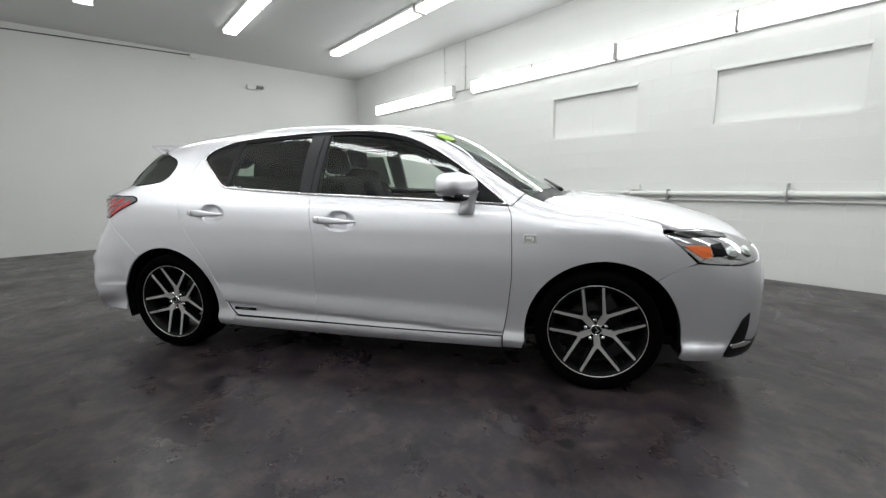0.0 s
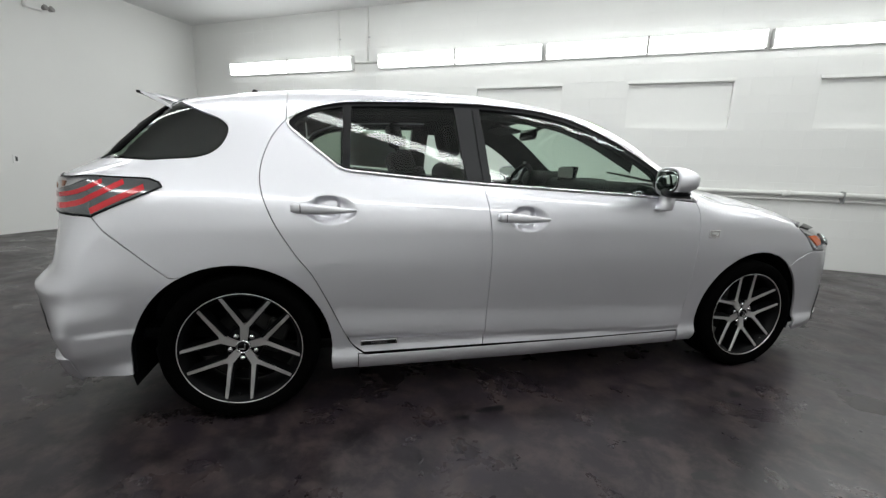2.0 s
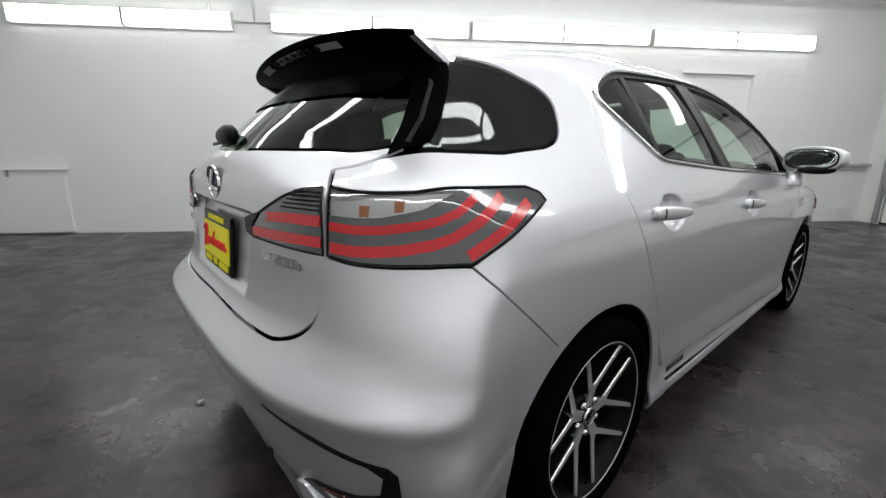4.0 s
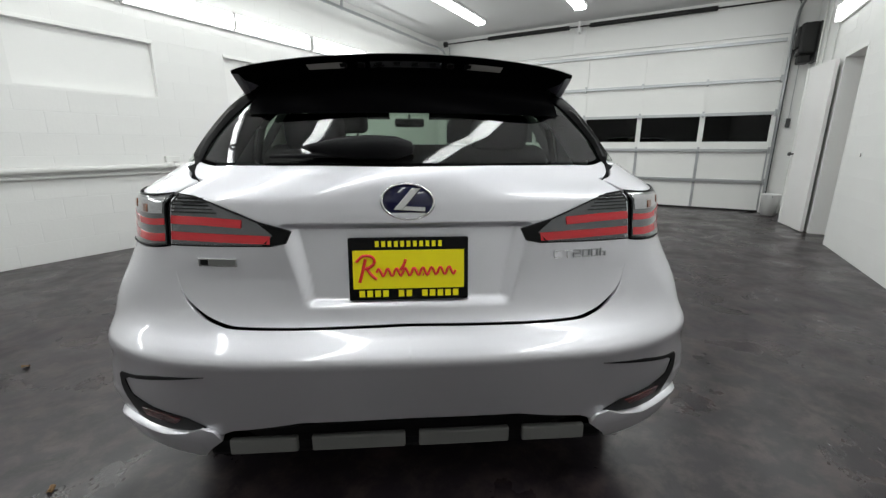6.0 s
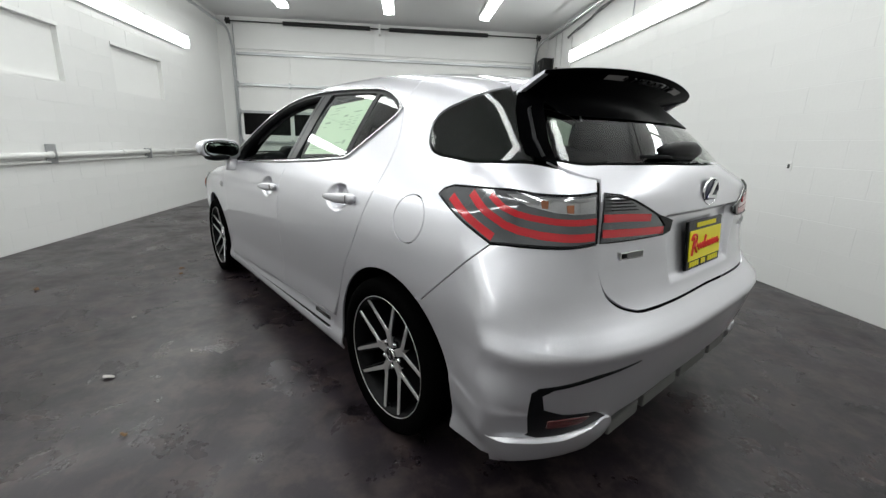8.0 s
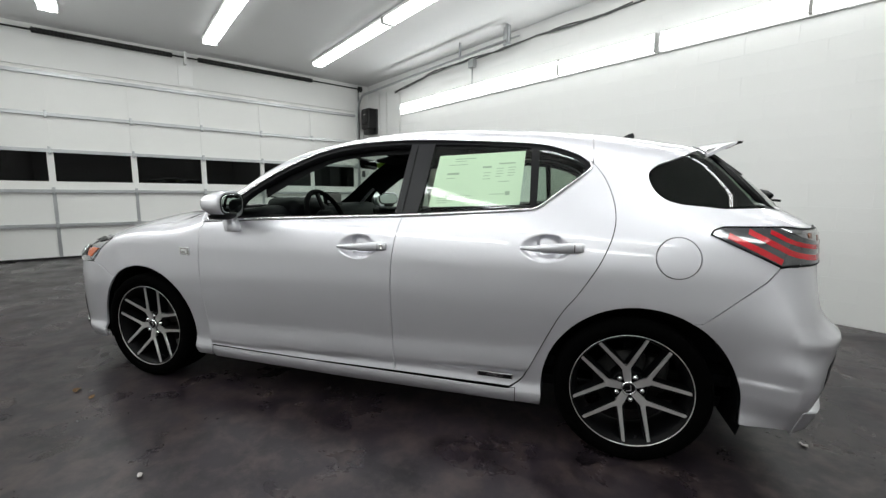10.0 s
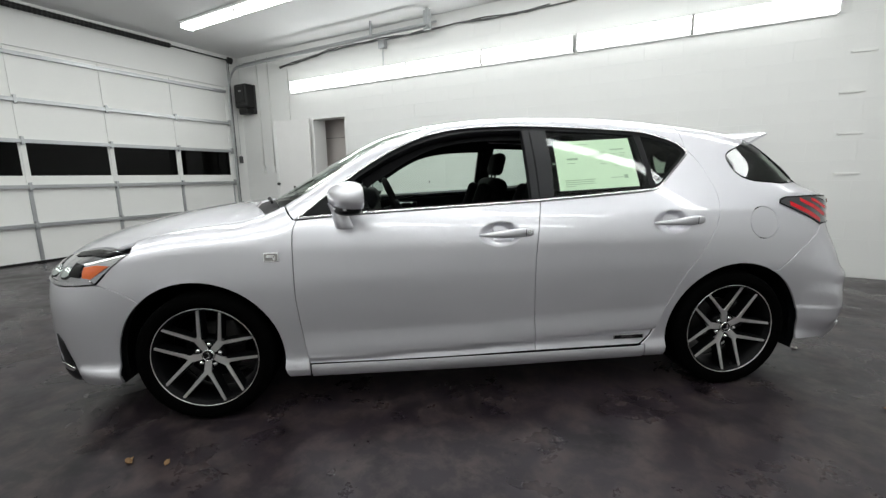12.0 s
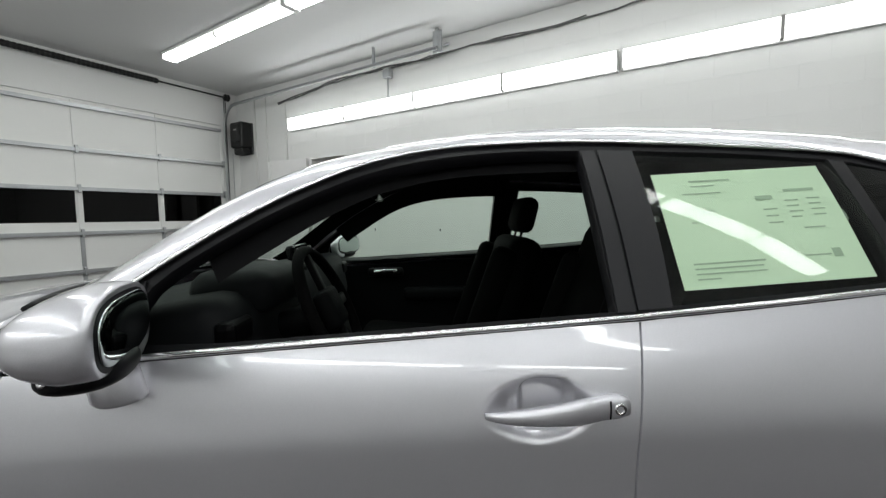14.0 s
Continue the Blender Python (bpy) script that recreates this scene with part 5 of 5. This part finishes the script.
    part("hub", lathe([(.0, 0), (.0, .078), (.05, .074), (.060, .066), (.062, .03), (.058, 0)], 40), GUNMETAL, w, "", True)
    part("hub_cap", lathe([(.055, .030), (.070, .029), (.074, .024), (.075, 0)], 32), BLACKGLOSS, w, "black centre cap", True)
    part("cap_ring", lathe([(.070, .0295), (.0755, .0285), (.0755, .0235), (.072, .022)], 32), CHROME, w, "", True)
    part("cap_mark", boxes((-.010, -.004, .074, .077, -.012, .014), (-.010, .013, .074, .077, -.012, -.006), bevel=.001), CHROME, w)
    part("brake_disc", lathe([(.0, .06), (.0, .135), (-.02, .135), (-.02, .06)], 40), BRAKE, w, "", True).matrix_basis = pose(0, -.01, 0)
    cal = part("caliper", soft_box((.09, .07, .15), .02), BRAKE, w)
    cal.matrix_basis = pose(-.115, -.01, .03, 0, -15, 0)
    part("valve", rod([(.0, .088, -.205), (.0, .098, -.190)], .004, 6), TRIM, w)
    return w


HUBZ = .307
wheel = make_wheel()
wheel.matrix_basis = pose(-1.30, .765, HUBZ, 0, 10, 0)
copy_thing(wheel, pose(1.30, .765, HUBZ, 0, 28, 0))
copy_thing(wheel, pose(-1.30, -.765, HUBZ, 0, -6, 180))
copy_thing(wheel, pose(1.30, -.765, HUBZ, 0, 42.6, 180))

for cx, cz, sd in ((FA[0], FA[1], 1), (FA[0], FA[1], -1), (RA[0], RA[1], 1), (RA[0], RA[1], -1)):
    bm = bmesh.new()
    arcs = []
    for y in (.40, .80 if cx > 0 else .836):
        arcs.append([bm.verts.new((cx + .390 * math.cos(a), y, cz + .390 * math.sin(a))) for a in [math.radians(-16 + 213 * k / 28) for k in range(29)]])
    for k in range(28):
        bm.faces.new((arcs[0][k], arcs[0][k + 1], arcs[1][k + 1], arcs[1][k]))
    bm.faces.new(arcs[0])
    part("wheel_arch_liner", bm if sd > 0 else flipped(bm), TRIM, car, "black wheel arch liner", True)
part("underbody", boxes((-1.95, 2.02, -.62, .62, .175, .23), (-.92, .90, -.80, .80, .172, .23), bevel=.015), TRIM, car, "black underbody")
part("exhaust", rod([(-1.5, -.45, .26), (-2.0, -.45, .245)], .03, 14), BRAKE, car, "", True)

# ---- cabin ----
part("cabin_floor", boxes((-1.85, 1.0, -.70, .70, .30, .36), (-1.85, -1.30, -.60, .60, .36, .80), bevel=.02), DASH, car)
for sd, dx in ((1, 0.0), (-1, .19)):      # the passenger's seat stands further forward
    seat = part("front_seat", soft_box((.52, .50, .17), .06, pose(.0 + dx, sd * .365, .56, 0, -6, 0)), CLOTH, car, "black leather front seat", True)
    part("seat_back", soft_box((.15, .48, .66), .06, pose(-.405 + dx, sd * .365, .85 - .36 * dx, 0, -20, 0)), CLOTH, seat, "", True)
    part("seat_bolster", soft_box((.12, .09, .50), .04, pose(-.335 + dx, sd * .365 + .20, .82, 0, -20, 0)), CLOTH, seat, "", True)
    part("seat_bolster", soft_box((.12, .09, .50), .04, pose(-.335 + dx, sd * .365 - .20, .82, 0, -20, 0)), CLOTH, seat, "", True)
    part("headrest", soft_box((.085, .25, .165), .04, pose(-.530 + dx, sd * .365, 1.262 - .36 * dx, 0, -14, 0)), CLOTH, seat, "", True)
    for e in (-.06, .06):
        part("headrest_post", rod([(-.49 + dx, sd * .365 + e, 1.12 - .36 * dx), (-.52 + dx, sd * .365 + e, 1.21 - .36 * dx)], .007, 8), CHROME, seat)
bench = part("rear_seat", soft_box((.50, 1.20, .17), .06, pose(-.90, 0, .57)), CLOTH, car, "black leather rear bench", True)
part("bench_back", soft_box((.16, 1.20, .56), .06, pose(-1.20, 0, .84, 0, -16, 0)), CLOTH, bench, "", True)
for y in (-.38, .38):
    part("headrest", soft_box((.08, .24, .14), .035, pose(-1.30, y, 1.165, 0, -10, 0)), CLOTH, bench, "", True)
part("parcel_shelf", boxes((-1.90, -1.30, -.56, .56, .96, .985), bevel=.01), HEADLINER, car)
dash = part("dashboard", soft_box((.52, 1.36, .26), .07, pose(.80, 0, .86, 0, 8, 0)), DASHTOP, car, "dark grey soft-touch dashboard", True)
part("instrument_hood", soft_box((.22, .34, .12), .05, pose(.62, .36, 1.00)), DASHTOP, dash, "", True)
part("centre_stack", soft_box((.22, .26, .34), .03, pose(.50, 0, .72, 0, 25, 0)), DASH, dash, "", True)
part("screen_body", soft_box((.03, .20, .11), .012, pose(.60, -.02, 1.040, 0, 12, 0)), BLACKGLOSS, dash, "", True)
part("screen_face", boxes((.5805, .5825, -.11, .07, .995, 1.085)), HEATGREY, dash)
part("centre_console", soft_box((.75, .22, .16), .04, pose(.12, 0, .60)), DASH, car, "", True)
for y in (.62, -.62):
    part("air_vent", soft_box((.05, .11, .06), .015, pose(.565, y, .935)), GUNMETAL, dash)
wheel_rim = bmesh.new()
R1, R2 = .182, .016
ringv = [[wheel_rim.verts.new(((R1 + R2 * math.cos(b)) * math.cos(a), (R1 + R2 * math.cos(b)) * math.sin(a), R2 * math.sin(b))) for b in [2 * math.pi * j / 10 for j in range(10)]] for a in [2 * math.pi * i / 40 for i in range(40)]]
for i in range(40):
    for j in range(10):
        wheel_rim.faces.new((ringv[i][j], ringv[(i + 1) % 40][j], ringv[(i + 1) % 40][(j + 1) % 10], ringv[i][(j + 1) % 10]))
steer = part("steering_wheel", wheel_rim, CLOTH, car, "black leather steering wheel", True)
steer.matrix_basis = pose(.40, .365, .930, 0, -66, 0)
part("steering_hub", soft_box((.12, .13, .05), .02), DASH, steer, "", True)
for a in (0, 180, 270):
    part("steering_spoke", soft_box((.13, .035, .018), .006, pose(.105 * math.cos(math.radians(a)), .105 * math.sin(math.radians(a)), 0, 0, 0, a)), GUNMETAL, steer, "", True)
part("column", rod([(.42, .365, .92), (.62, .365, .86)], .04, 12), DASH, car, "", True)
part("rear_view_mirror", soft_box((.03, .23, .065), .02, pose(.30, 0, 1.285, 0, 8, 0)), BLACKGLOSS, car, "black rear-view mirror", True)
part("mirror_stem", rod([(.31, 0, 1.29), (.40, 0, 1.345)], .012, 8), TRIM, car)
for sd in (1, -1):
    part("sun_visor", soft_box((.16, .36, .02), .008, pose(.24, sd * .33, 1.335, 0, 12, 0)), HEADLINER, car)
    part("door_pull", soft_box((.20, .04, .05), .018, pose(.345, sd * .752, .888)), DASH, car, "", True)
    part("door_release", soft_box((.135, .030, .032), .012, pose(.345, sd * .736, .890)), CHROME, car, "chrome inner door release", True)
    part("release_cup", soft_box((.075, .030, .018), .008, pose(.335, sd * .729, .890)), DASH, car, "", True)
    part("armrest", soft_box((.50, .08, .07), .025, pose(.0, sd * .765, .76)), DASH, car, "", True)

# ---- papers on the glass ----
sheet = [(-.405, 1.279), (-.820, 1.299), (-.815, 1.052), (-.396, 1.033)]
card = part("window_sheet", skin(sheet, .05, .001, off=-.017, gap=0), GREENSHEET, car, "pale green printed sheet inside the rear window")


def on_sheet(u, v):
    a, b, c, d = (np.array(p) for p in sheet)
    return tuple((a * (1 - u) + b * u) * (1 - v) + (d * (1 - u) + c * u) * v)


rows = [(.20, .08, .44, .004), (.20, .13, .34, .003), (.14, .20, .36, .003), (.14, .36, .28, .010), (.14, .46, .24, .003), (.54, .26, .64, .009),
        (.72, .21, .90, .006), (.70, .31, .78, .003), (.70, .36, .77, .003), (.70, .41, .78, .003), (.70, .46, .76, .003), (.83, .30, .91, .003), (.83, .35, .90, .003), (.83, .40, .91, .003), (.83, .45, .90, .003), (.56, .38, .64, .003), (.56, .44, .63, .003), (.56, .50, .64, .003), (.74, .56, .86, .003), (.08, .80, .46, .0035), (.08, .84, .44, .003), (.08, .88, .45, .003), (.08, .92, .20, .003), (.66, .79, .82, .003), (.83, .75, .88, .018)]
for u0, v, u1, h in rows:
    dv = h / .25
    part("print_line", skin([on_sheet(u0, v), on_sheet(u1, v), on_sheet(u1, v + dv), on_sheet(u0, v + dv)], .06, 0, off=-.0155, gap=0), INK, card)
part("screen_sticker", skin([(.450 + .055 * math.cos(a), -.508 + .045 * math.sin(a)) for a in [2 * math.pi * k / 20 for k in range(20)]], .02, .0006, over=True, off=.0035, gap=0), STICKER, car, "lime green round sticker at the top of the windscreen")


# ---- fittings on the walls ----
pipes = thing("wall_pipe", "white painted pipes fixed along the wall", "pipe")
part("pipe", rod([(-2.3, YA - .055, .876), (6.36, YA - .055, .900)], .030, 14), PIPE, pipes, "thick white pipe", True)
part("pipe", rod([(-2.3, YA - .03, .806), (6.36, YA - .03, .826)], .012, 8), PIPE, pipes, "thin white pipe", True)
for x in (-1.4, .12, 1.72, 2.85, 4.1, 5.3):
    part("coupling", rod([(x - .04, YA - .055, .890), (x + .04, YA - .055, .890)], .036, 14), PIPE, pipes, "", True)
for x in (.6, 1.71, 3.4, 5.0):
    part("clip", boxes((x - .007, x + .007, YA - .10, YA - .001, .80, .935 + (.06 if x == 1.71 else 0)), bevel=.004), STEEL, pipes)
part("valve_box", boxes((.10, .26, YA - .05, YA - .001, .925, .99), bevel=.008), PIPE, pipes)
for x, z0, z1 in ((-3.38, 2.66, ZC), (-2.85, 2.66, ZC)):
    c = thing("conduit", "thin white conduit running up the wall", "conduit", "wall conduits")
    part("tube", rod([(x, YA - .018, z0), (x, YA - .018, z1)], .012, 8), PIPE, c, "", True)
    part("strap", boxes((x - .03, x + .03, YA - .006, YA - .001, 3.0, 3.02)), STEEL, c)
c = thing("conduit", "short white conduit between two strip lights", "conduit", "wall conduits")
part("tube", rod([(-3.11, YA - .03, 2.64), (-2.63, YA - .03, 2.64)], .012, 8), PIPE, c, "", True)
for x, z0 in ((5.86, 1.27), (5.56, 1.27)):
    c = thing("conduit", "thin white conduit running down the wall to a switch", "conduit", "wall conduits")
    part("tube", rod([(x, YB + .018, z0 + .08), (x, YB + .018, 3.36)], .012, 8), PIPE, c, "", True)
    part("switch_box", boxes((x - .04, x + .04, YB + .001, YB + .045, z0 - .05, z0 + .08), bevel=.006), FITTING, c)
c = thing("conduit", "thin white conduit running down the wall to a socket", "conduit", "wall conduits")
part("tube", rod([(5.05, YB + .015, 2.0), (5.05, YB + .015, 3.10)], .010, 8), PIPE, c, "", True)
part("socket_box", boxes((5.01, 5.09, YB + .001, YB + .04, 1.93, 2.03), bevel=.006), FITTING, c)
c = thing("light_feed", "galvanised feed box and drop above the strip light", "junction box")
part("junction_box", boxes((2.80, 2.92, YB + .02, YB + .10, 3.10, 3.22), bevel=.006), STEEL, c)
part("drop", rod([(2.86, YB + .06, 3.10), (2.86, YB + .06, 2.80)], .010, 8), STEEL, c, "", True)
random.seed(4)
run = thing("wall_cable", "dark cable bundle sagging along the top of the wall", "cable")
for r, ph in ((.010, 0), (.008, 1.3), (.007, 2.1)):
    pts = [(5.2 - .15 * k, YB + .03 + .012 * math.sin(k * .7 + ph), 3.10 + .14 * min(1, k / 8) + .018 * math.sin(k * .55 + ph) + .02 * random.random()) for k in range(34 if ph else 44)]
    part("strand", rod(pts, r, 6), CABLE, run, "", True)
run = thing("wall_conduit", "galvanised conduit along the top of the wall", "conduit")
part("tube", rod([(6.2, YB + .05, 3.30), (1.9, YB + .05, 3.34)], .014, 8), STEEL, run, "", True)
run = thing("ceiling_cable", "thin grey cable along the top of the end wall", "cable")
part("strand", rod([(XB + .012, -3.2, 3.31), (XB + .012, -1.6, 3.355), (XB + .012, .05, 3.395)], .009, 6), CABLE, run)
part("end_box", boxes((XB + .001, XB + .06, .06, .16, 3.34, 3.42), bevel=.008), FITTING, run)
em = thing("emergency_light", "small white twin-head emergency light on the end wall", "emergency light", at=pose(XB, 1.12, 2.97))
part("case", soft_box((.07, .20, .09), .015, pose(.036, -.02, 0)), FITTING, em)
for y in (.07, .14):
    part("lamp_head", lathe([(0, 0), (0, .022), (.05, .038), (.055, .036), (.05, 0)], 20, "z"), HEATGREY, em, "", True).matrix_basis = pose(.06, y, -.01, 0, 70, 20)
for x, z in ((.137, 1.01), (2.086, 1.025), (3.195, 1.03)):
    o = thing("wall_outlet", "small white wall socket with a dark slot", "socket", "wall sockets", at=pose(x, YB, z))
    part("plate", boxes((-.022, .022, .001, .010, -.034, .034), bevel=.003), FITTING, o)
    part("slot", boxes((-.010, .010, .0095, .013, -.018, .018), bevel=.002), DARKGREY, o)
o = thing("wall_outlet", "small white wall socket with a dark slot", "socket", "wall sockets", at=pose(XB, .69, .98))
part("plate", boxes((.001, .010, -.035, .035, -.055, .055), bevel=.003), FITTING, o)
part("slot", boxes((.0095, .013, -.012, .012, -.03, .03), bevel=.002), DARKGREY, o)
low = thing("wall_panel", "low white panel with a ledge fixed in the wall corner", "wall panel")
part("board", boxes((-6.50, -5.36, YA - .035, YA - .001, .02, .82), bevel=.004), BOARD, low)
part("ledge", boxes((-6.52, -5.30, YA - .075, YA - .001, .822, .848), bevel=.005), BOARD, low)
part("ledge_bracket", boxes((-6.02, -5.99, YA - .06, YA - .036, .74, .82), bevel=.004), STEEL, low)
op = thing("door_sensor", "small grey release box on the door jamb", "control box")
part("case", boxes((XG - .05, XG - .002, -3.16, -3.10, 1.42, 1.56), bevel=.006), DARKGREY, op)
part("chain", rod([(XG - .03, -3.13, 1.56), (XG - .03, -3.13, 2.4)], .005, 6), STEEL, op)
random.seed(11)
for x, z in ((-2.85, 2.27), (-2.80, 1.89), (-2.83, 1.485), (-2.85, 1.08)):
    o = thing("wall_bracket", "small painted-over bracket on the block wall", "bracket", "painted brackets", at=pose(x, YB, z))
    part("tab", boxes((-.10, .10, .001, .014, -.012, .012), bevel=.005), PIPE, o)

# ---- floor: spills and litter ----
cr, sr = math.cos(radians(33.964)), math.sin(radians(33.964))


def spill(cx, cy, rx, ry, seed):
    """A flat uneven stain on the floor, given in the car's axes."""
    random.seed(seed)
    x0, y0 = cr * cx - sr * cy, sr * cx + cr * cy
    bm = bmesh.new()
    n = 40
    ph = [random.random() * 6.3 for _ in range(5)]
    vs2 = []
    for k in range(n):
        a = 2 * math.pi * k / n
        r = 1 + sum(.13 / (j + 1) ** .5 * math.sin((j + 2) * a + ph[j]) for j in range(5))
        u, v = rx * r * math.cos(a), ry * r * math.sin(a)
        vs2.append(bm.verts.new((x0 + cr * u - sr * v, y0 + sr * u + cr * v, .0015)))
    bm.faces.new(vs2)
    bmesh.ops.triangulate(bm, faces=bm.faces[:])
    tagged(part("oil_stain", bm, OIL), "dark oil spot on the floor", "stain", "oil spots", "stuff")


for k, (cx, cy, rx, ry) in enumerate(((-.256, -1.005, .075, .020), (.0, -1.05, .03, .012), (.20, -1.14, .022, .018), (.98, -1.12, .045, .022), (1.15, -1.35, .04, .03), (-.40, -1.04, .03, .015), (.95, -1.52, .03, .02), (.35, -1.55, .05, .02))):
    spill(cx, cy, rx, ry, 20 + k)


def scrap(name, label, cat, mat, x, y, size, seed):
    random.seed(seed)
    bm = bmesh.new()
    vs2 = [bm.verts.new((size * (1 + .4 * random.random()) * math.cos(a), size * (.6 + .3 * random.random()) * math.sin(a), .004 + .012 * random.random())) for a in [k * math.pi / 4 for k in range(8)]]
    c0 = bm.verts.new((0, 0, .010))
    for k in range(8):
        bm.faces.new((c0, vs2[k], vs2[(k + 1) % 8]))
    r = bmesh.ops.extrude_face_region(bm, geom=bm.faces[:])
    for v in r["geom"]:
        if isinstance(v, bmesh.types.BMVert):
            v.co.z -= .004
    bmesh.ops.recalc_face_normals(bm, faces=bm.faces[:])
    ob = part(name, bm, mat)
    ob.matrix_basis = pose(x, y, .001, 0, 0, random.random() * 360)
    tagged(ob, label, cat, "floor litter")


for k, (nm, x, y, size) in enumerate((("leaf", .61, 1.785, .020), ("leaf", .465, 1.72, .012), ("paper", -.44, 1.566, .014), ("paper", -2.01, -.734, .016), ("leaf", -2.21, -.05, .014),
                                      ("paper", -1.134, 1.28, .022), ("leaf", -1.554, .965, .010), ("leaf", .10, 2.53, .022), ("leaf", -1.95, 1.075, .018), ("paper", 2.838, 2.569, .018))):
    if nm == "leaf":
        scrap("dry_leaf", "small dry brown leaf on the floor", "leaf", LEAF, x, y, size, 40 + k)
    else:
        scrap("paper_scrap", "small pale scrap of paper on the floor", "litter", PAPER, x, y, size, 40 + k)


# ---- painted concrete blocks of the two long walls ----
def block_mesh(w, h, d, edge):
    """A thin block face with chamfered edges; x along the wall, y outwards."""
    a, b = w / 2, h / 2
    low = [(-a, 0, -b), (a, 0, -b), (a, 0, b), (-a, 0, b)]
    top = [(-a + edge, d, -b + edge), (a - edge, d, -b + edge), (a - edge, d, b - edge), (-a + edge, d, b - edge)]
    faces = [(4, 5, 6, 7)] + [(k, (k + 1) % 4, 4 + (k + 1) % 4, 4 + k) for k in range(4)]
    me = mesh_of("block", low + top, faces)
    me.flip_normals()
    return me


BW, BH, BGAP, BD = .403, .2027, .0024, .0017


def lay_blocks(wall, y, way, holes, near):
    """Courses of blocks on a wall at y; way is the side it faces, near the stretch whose blocks are parts."""
    full = block_mesh(BW - BGAP, BH - BGAP, BD, .0016)
    full.materials.append(WALL_X)
    rest_v, rest_f = [], []
    rows_n = int((ZC - .01) / BH) + 1
    for i in range(rows_n):
        z0, z1 = i * BH, min((i + 1) * BH, ZC - .004)
        cuts = [(x0, x1) for x0, x1, h0, h1 in holes if z1 > h0 + .03 and z0 < h1 - .03]
        spans, at = [], XB + .004
        for x0, x1 in sorted(cuts) + [(XG - .01, XG)]:
            spans.append((at, x0 - .014))
            at = x1 + .016
        for s0, s1 in spans:
            k = math.floor((s0 - XB) / BW - .5 * (i % 2))
            x = XB + (k + .5 * (i % 2)) * BW
            while x < s1:
                a, b = max(x, s0), min(x + BW, s1)
                x += BW
                if b - a < .05:
                    continue
                deep = random.uniform(.35, 1.0)
                m = Matrix.LocRotScale(((a + b) / 2, y, (z0 + z1) / 2), Euler((random.gauss(0, .0007), 0, math.pi * (way < 0) + random.gauss(0, .0007))), ((b - a - BGAP) / (BW - BGAP), deep, (z1 - z0 - BGAP) / (BH - BGAP)))
                if near[0] < (a + b) / 2 < near[1] and near[2] < (z0 + z1) / 2 < near[3]:
                    ob = new("block", full)
                    ob.matrix_basis = m
                    ob.parent = wall
                else:
                    n = len(rest_v)
                    rest_v += [m @ v.co for v in full.vertices]
                    rest_f += [tuple(n + q for q in f.vertices) for f in full.polygons]
    far = part("block_courses", mesh_of("block_courses", rest_v, rest_f), WALL_X, wall)
    tagged(far, "", kind="stuff")


random.seed(3)
lay_blocks(bpy.data.objects["wall_south"], YB, 1, [(DX0, DX1, 0, DZ)], (-3.3, 3.7, .15, 3.3))
lay_blocks(bpy.data.objects["wall_north"], YA, -1, [(x0, x1, WZ0, WZ1) for x0, x1 in WINDOWS], (-3.0, 5.0, .15, 3.3))
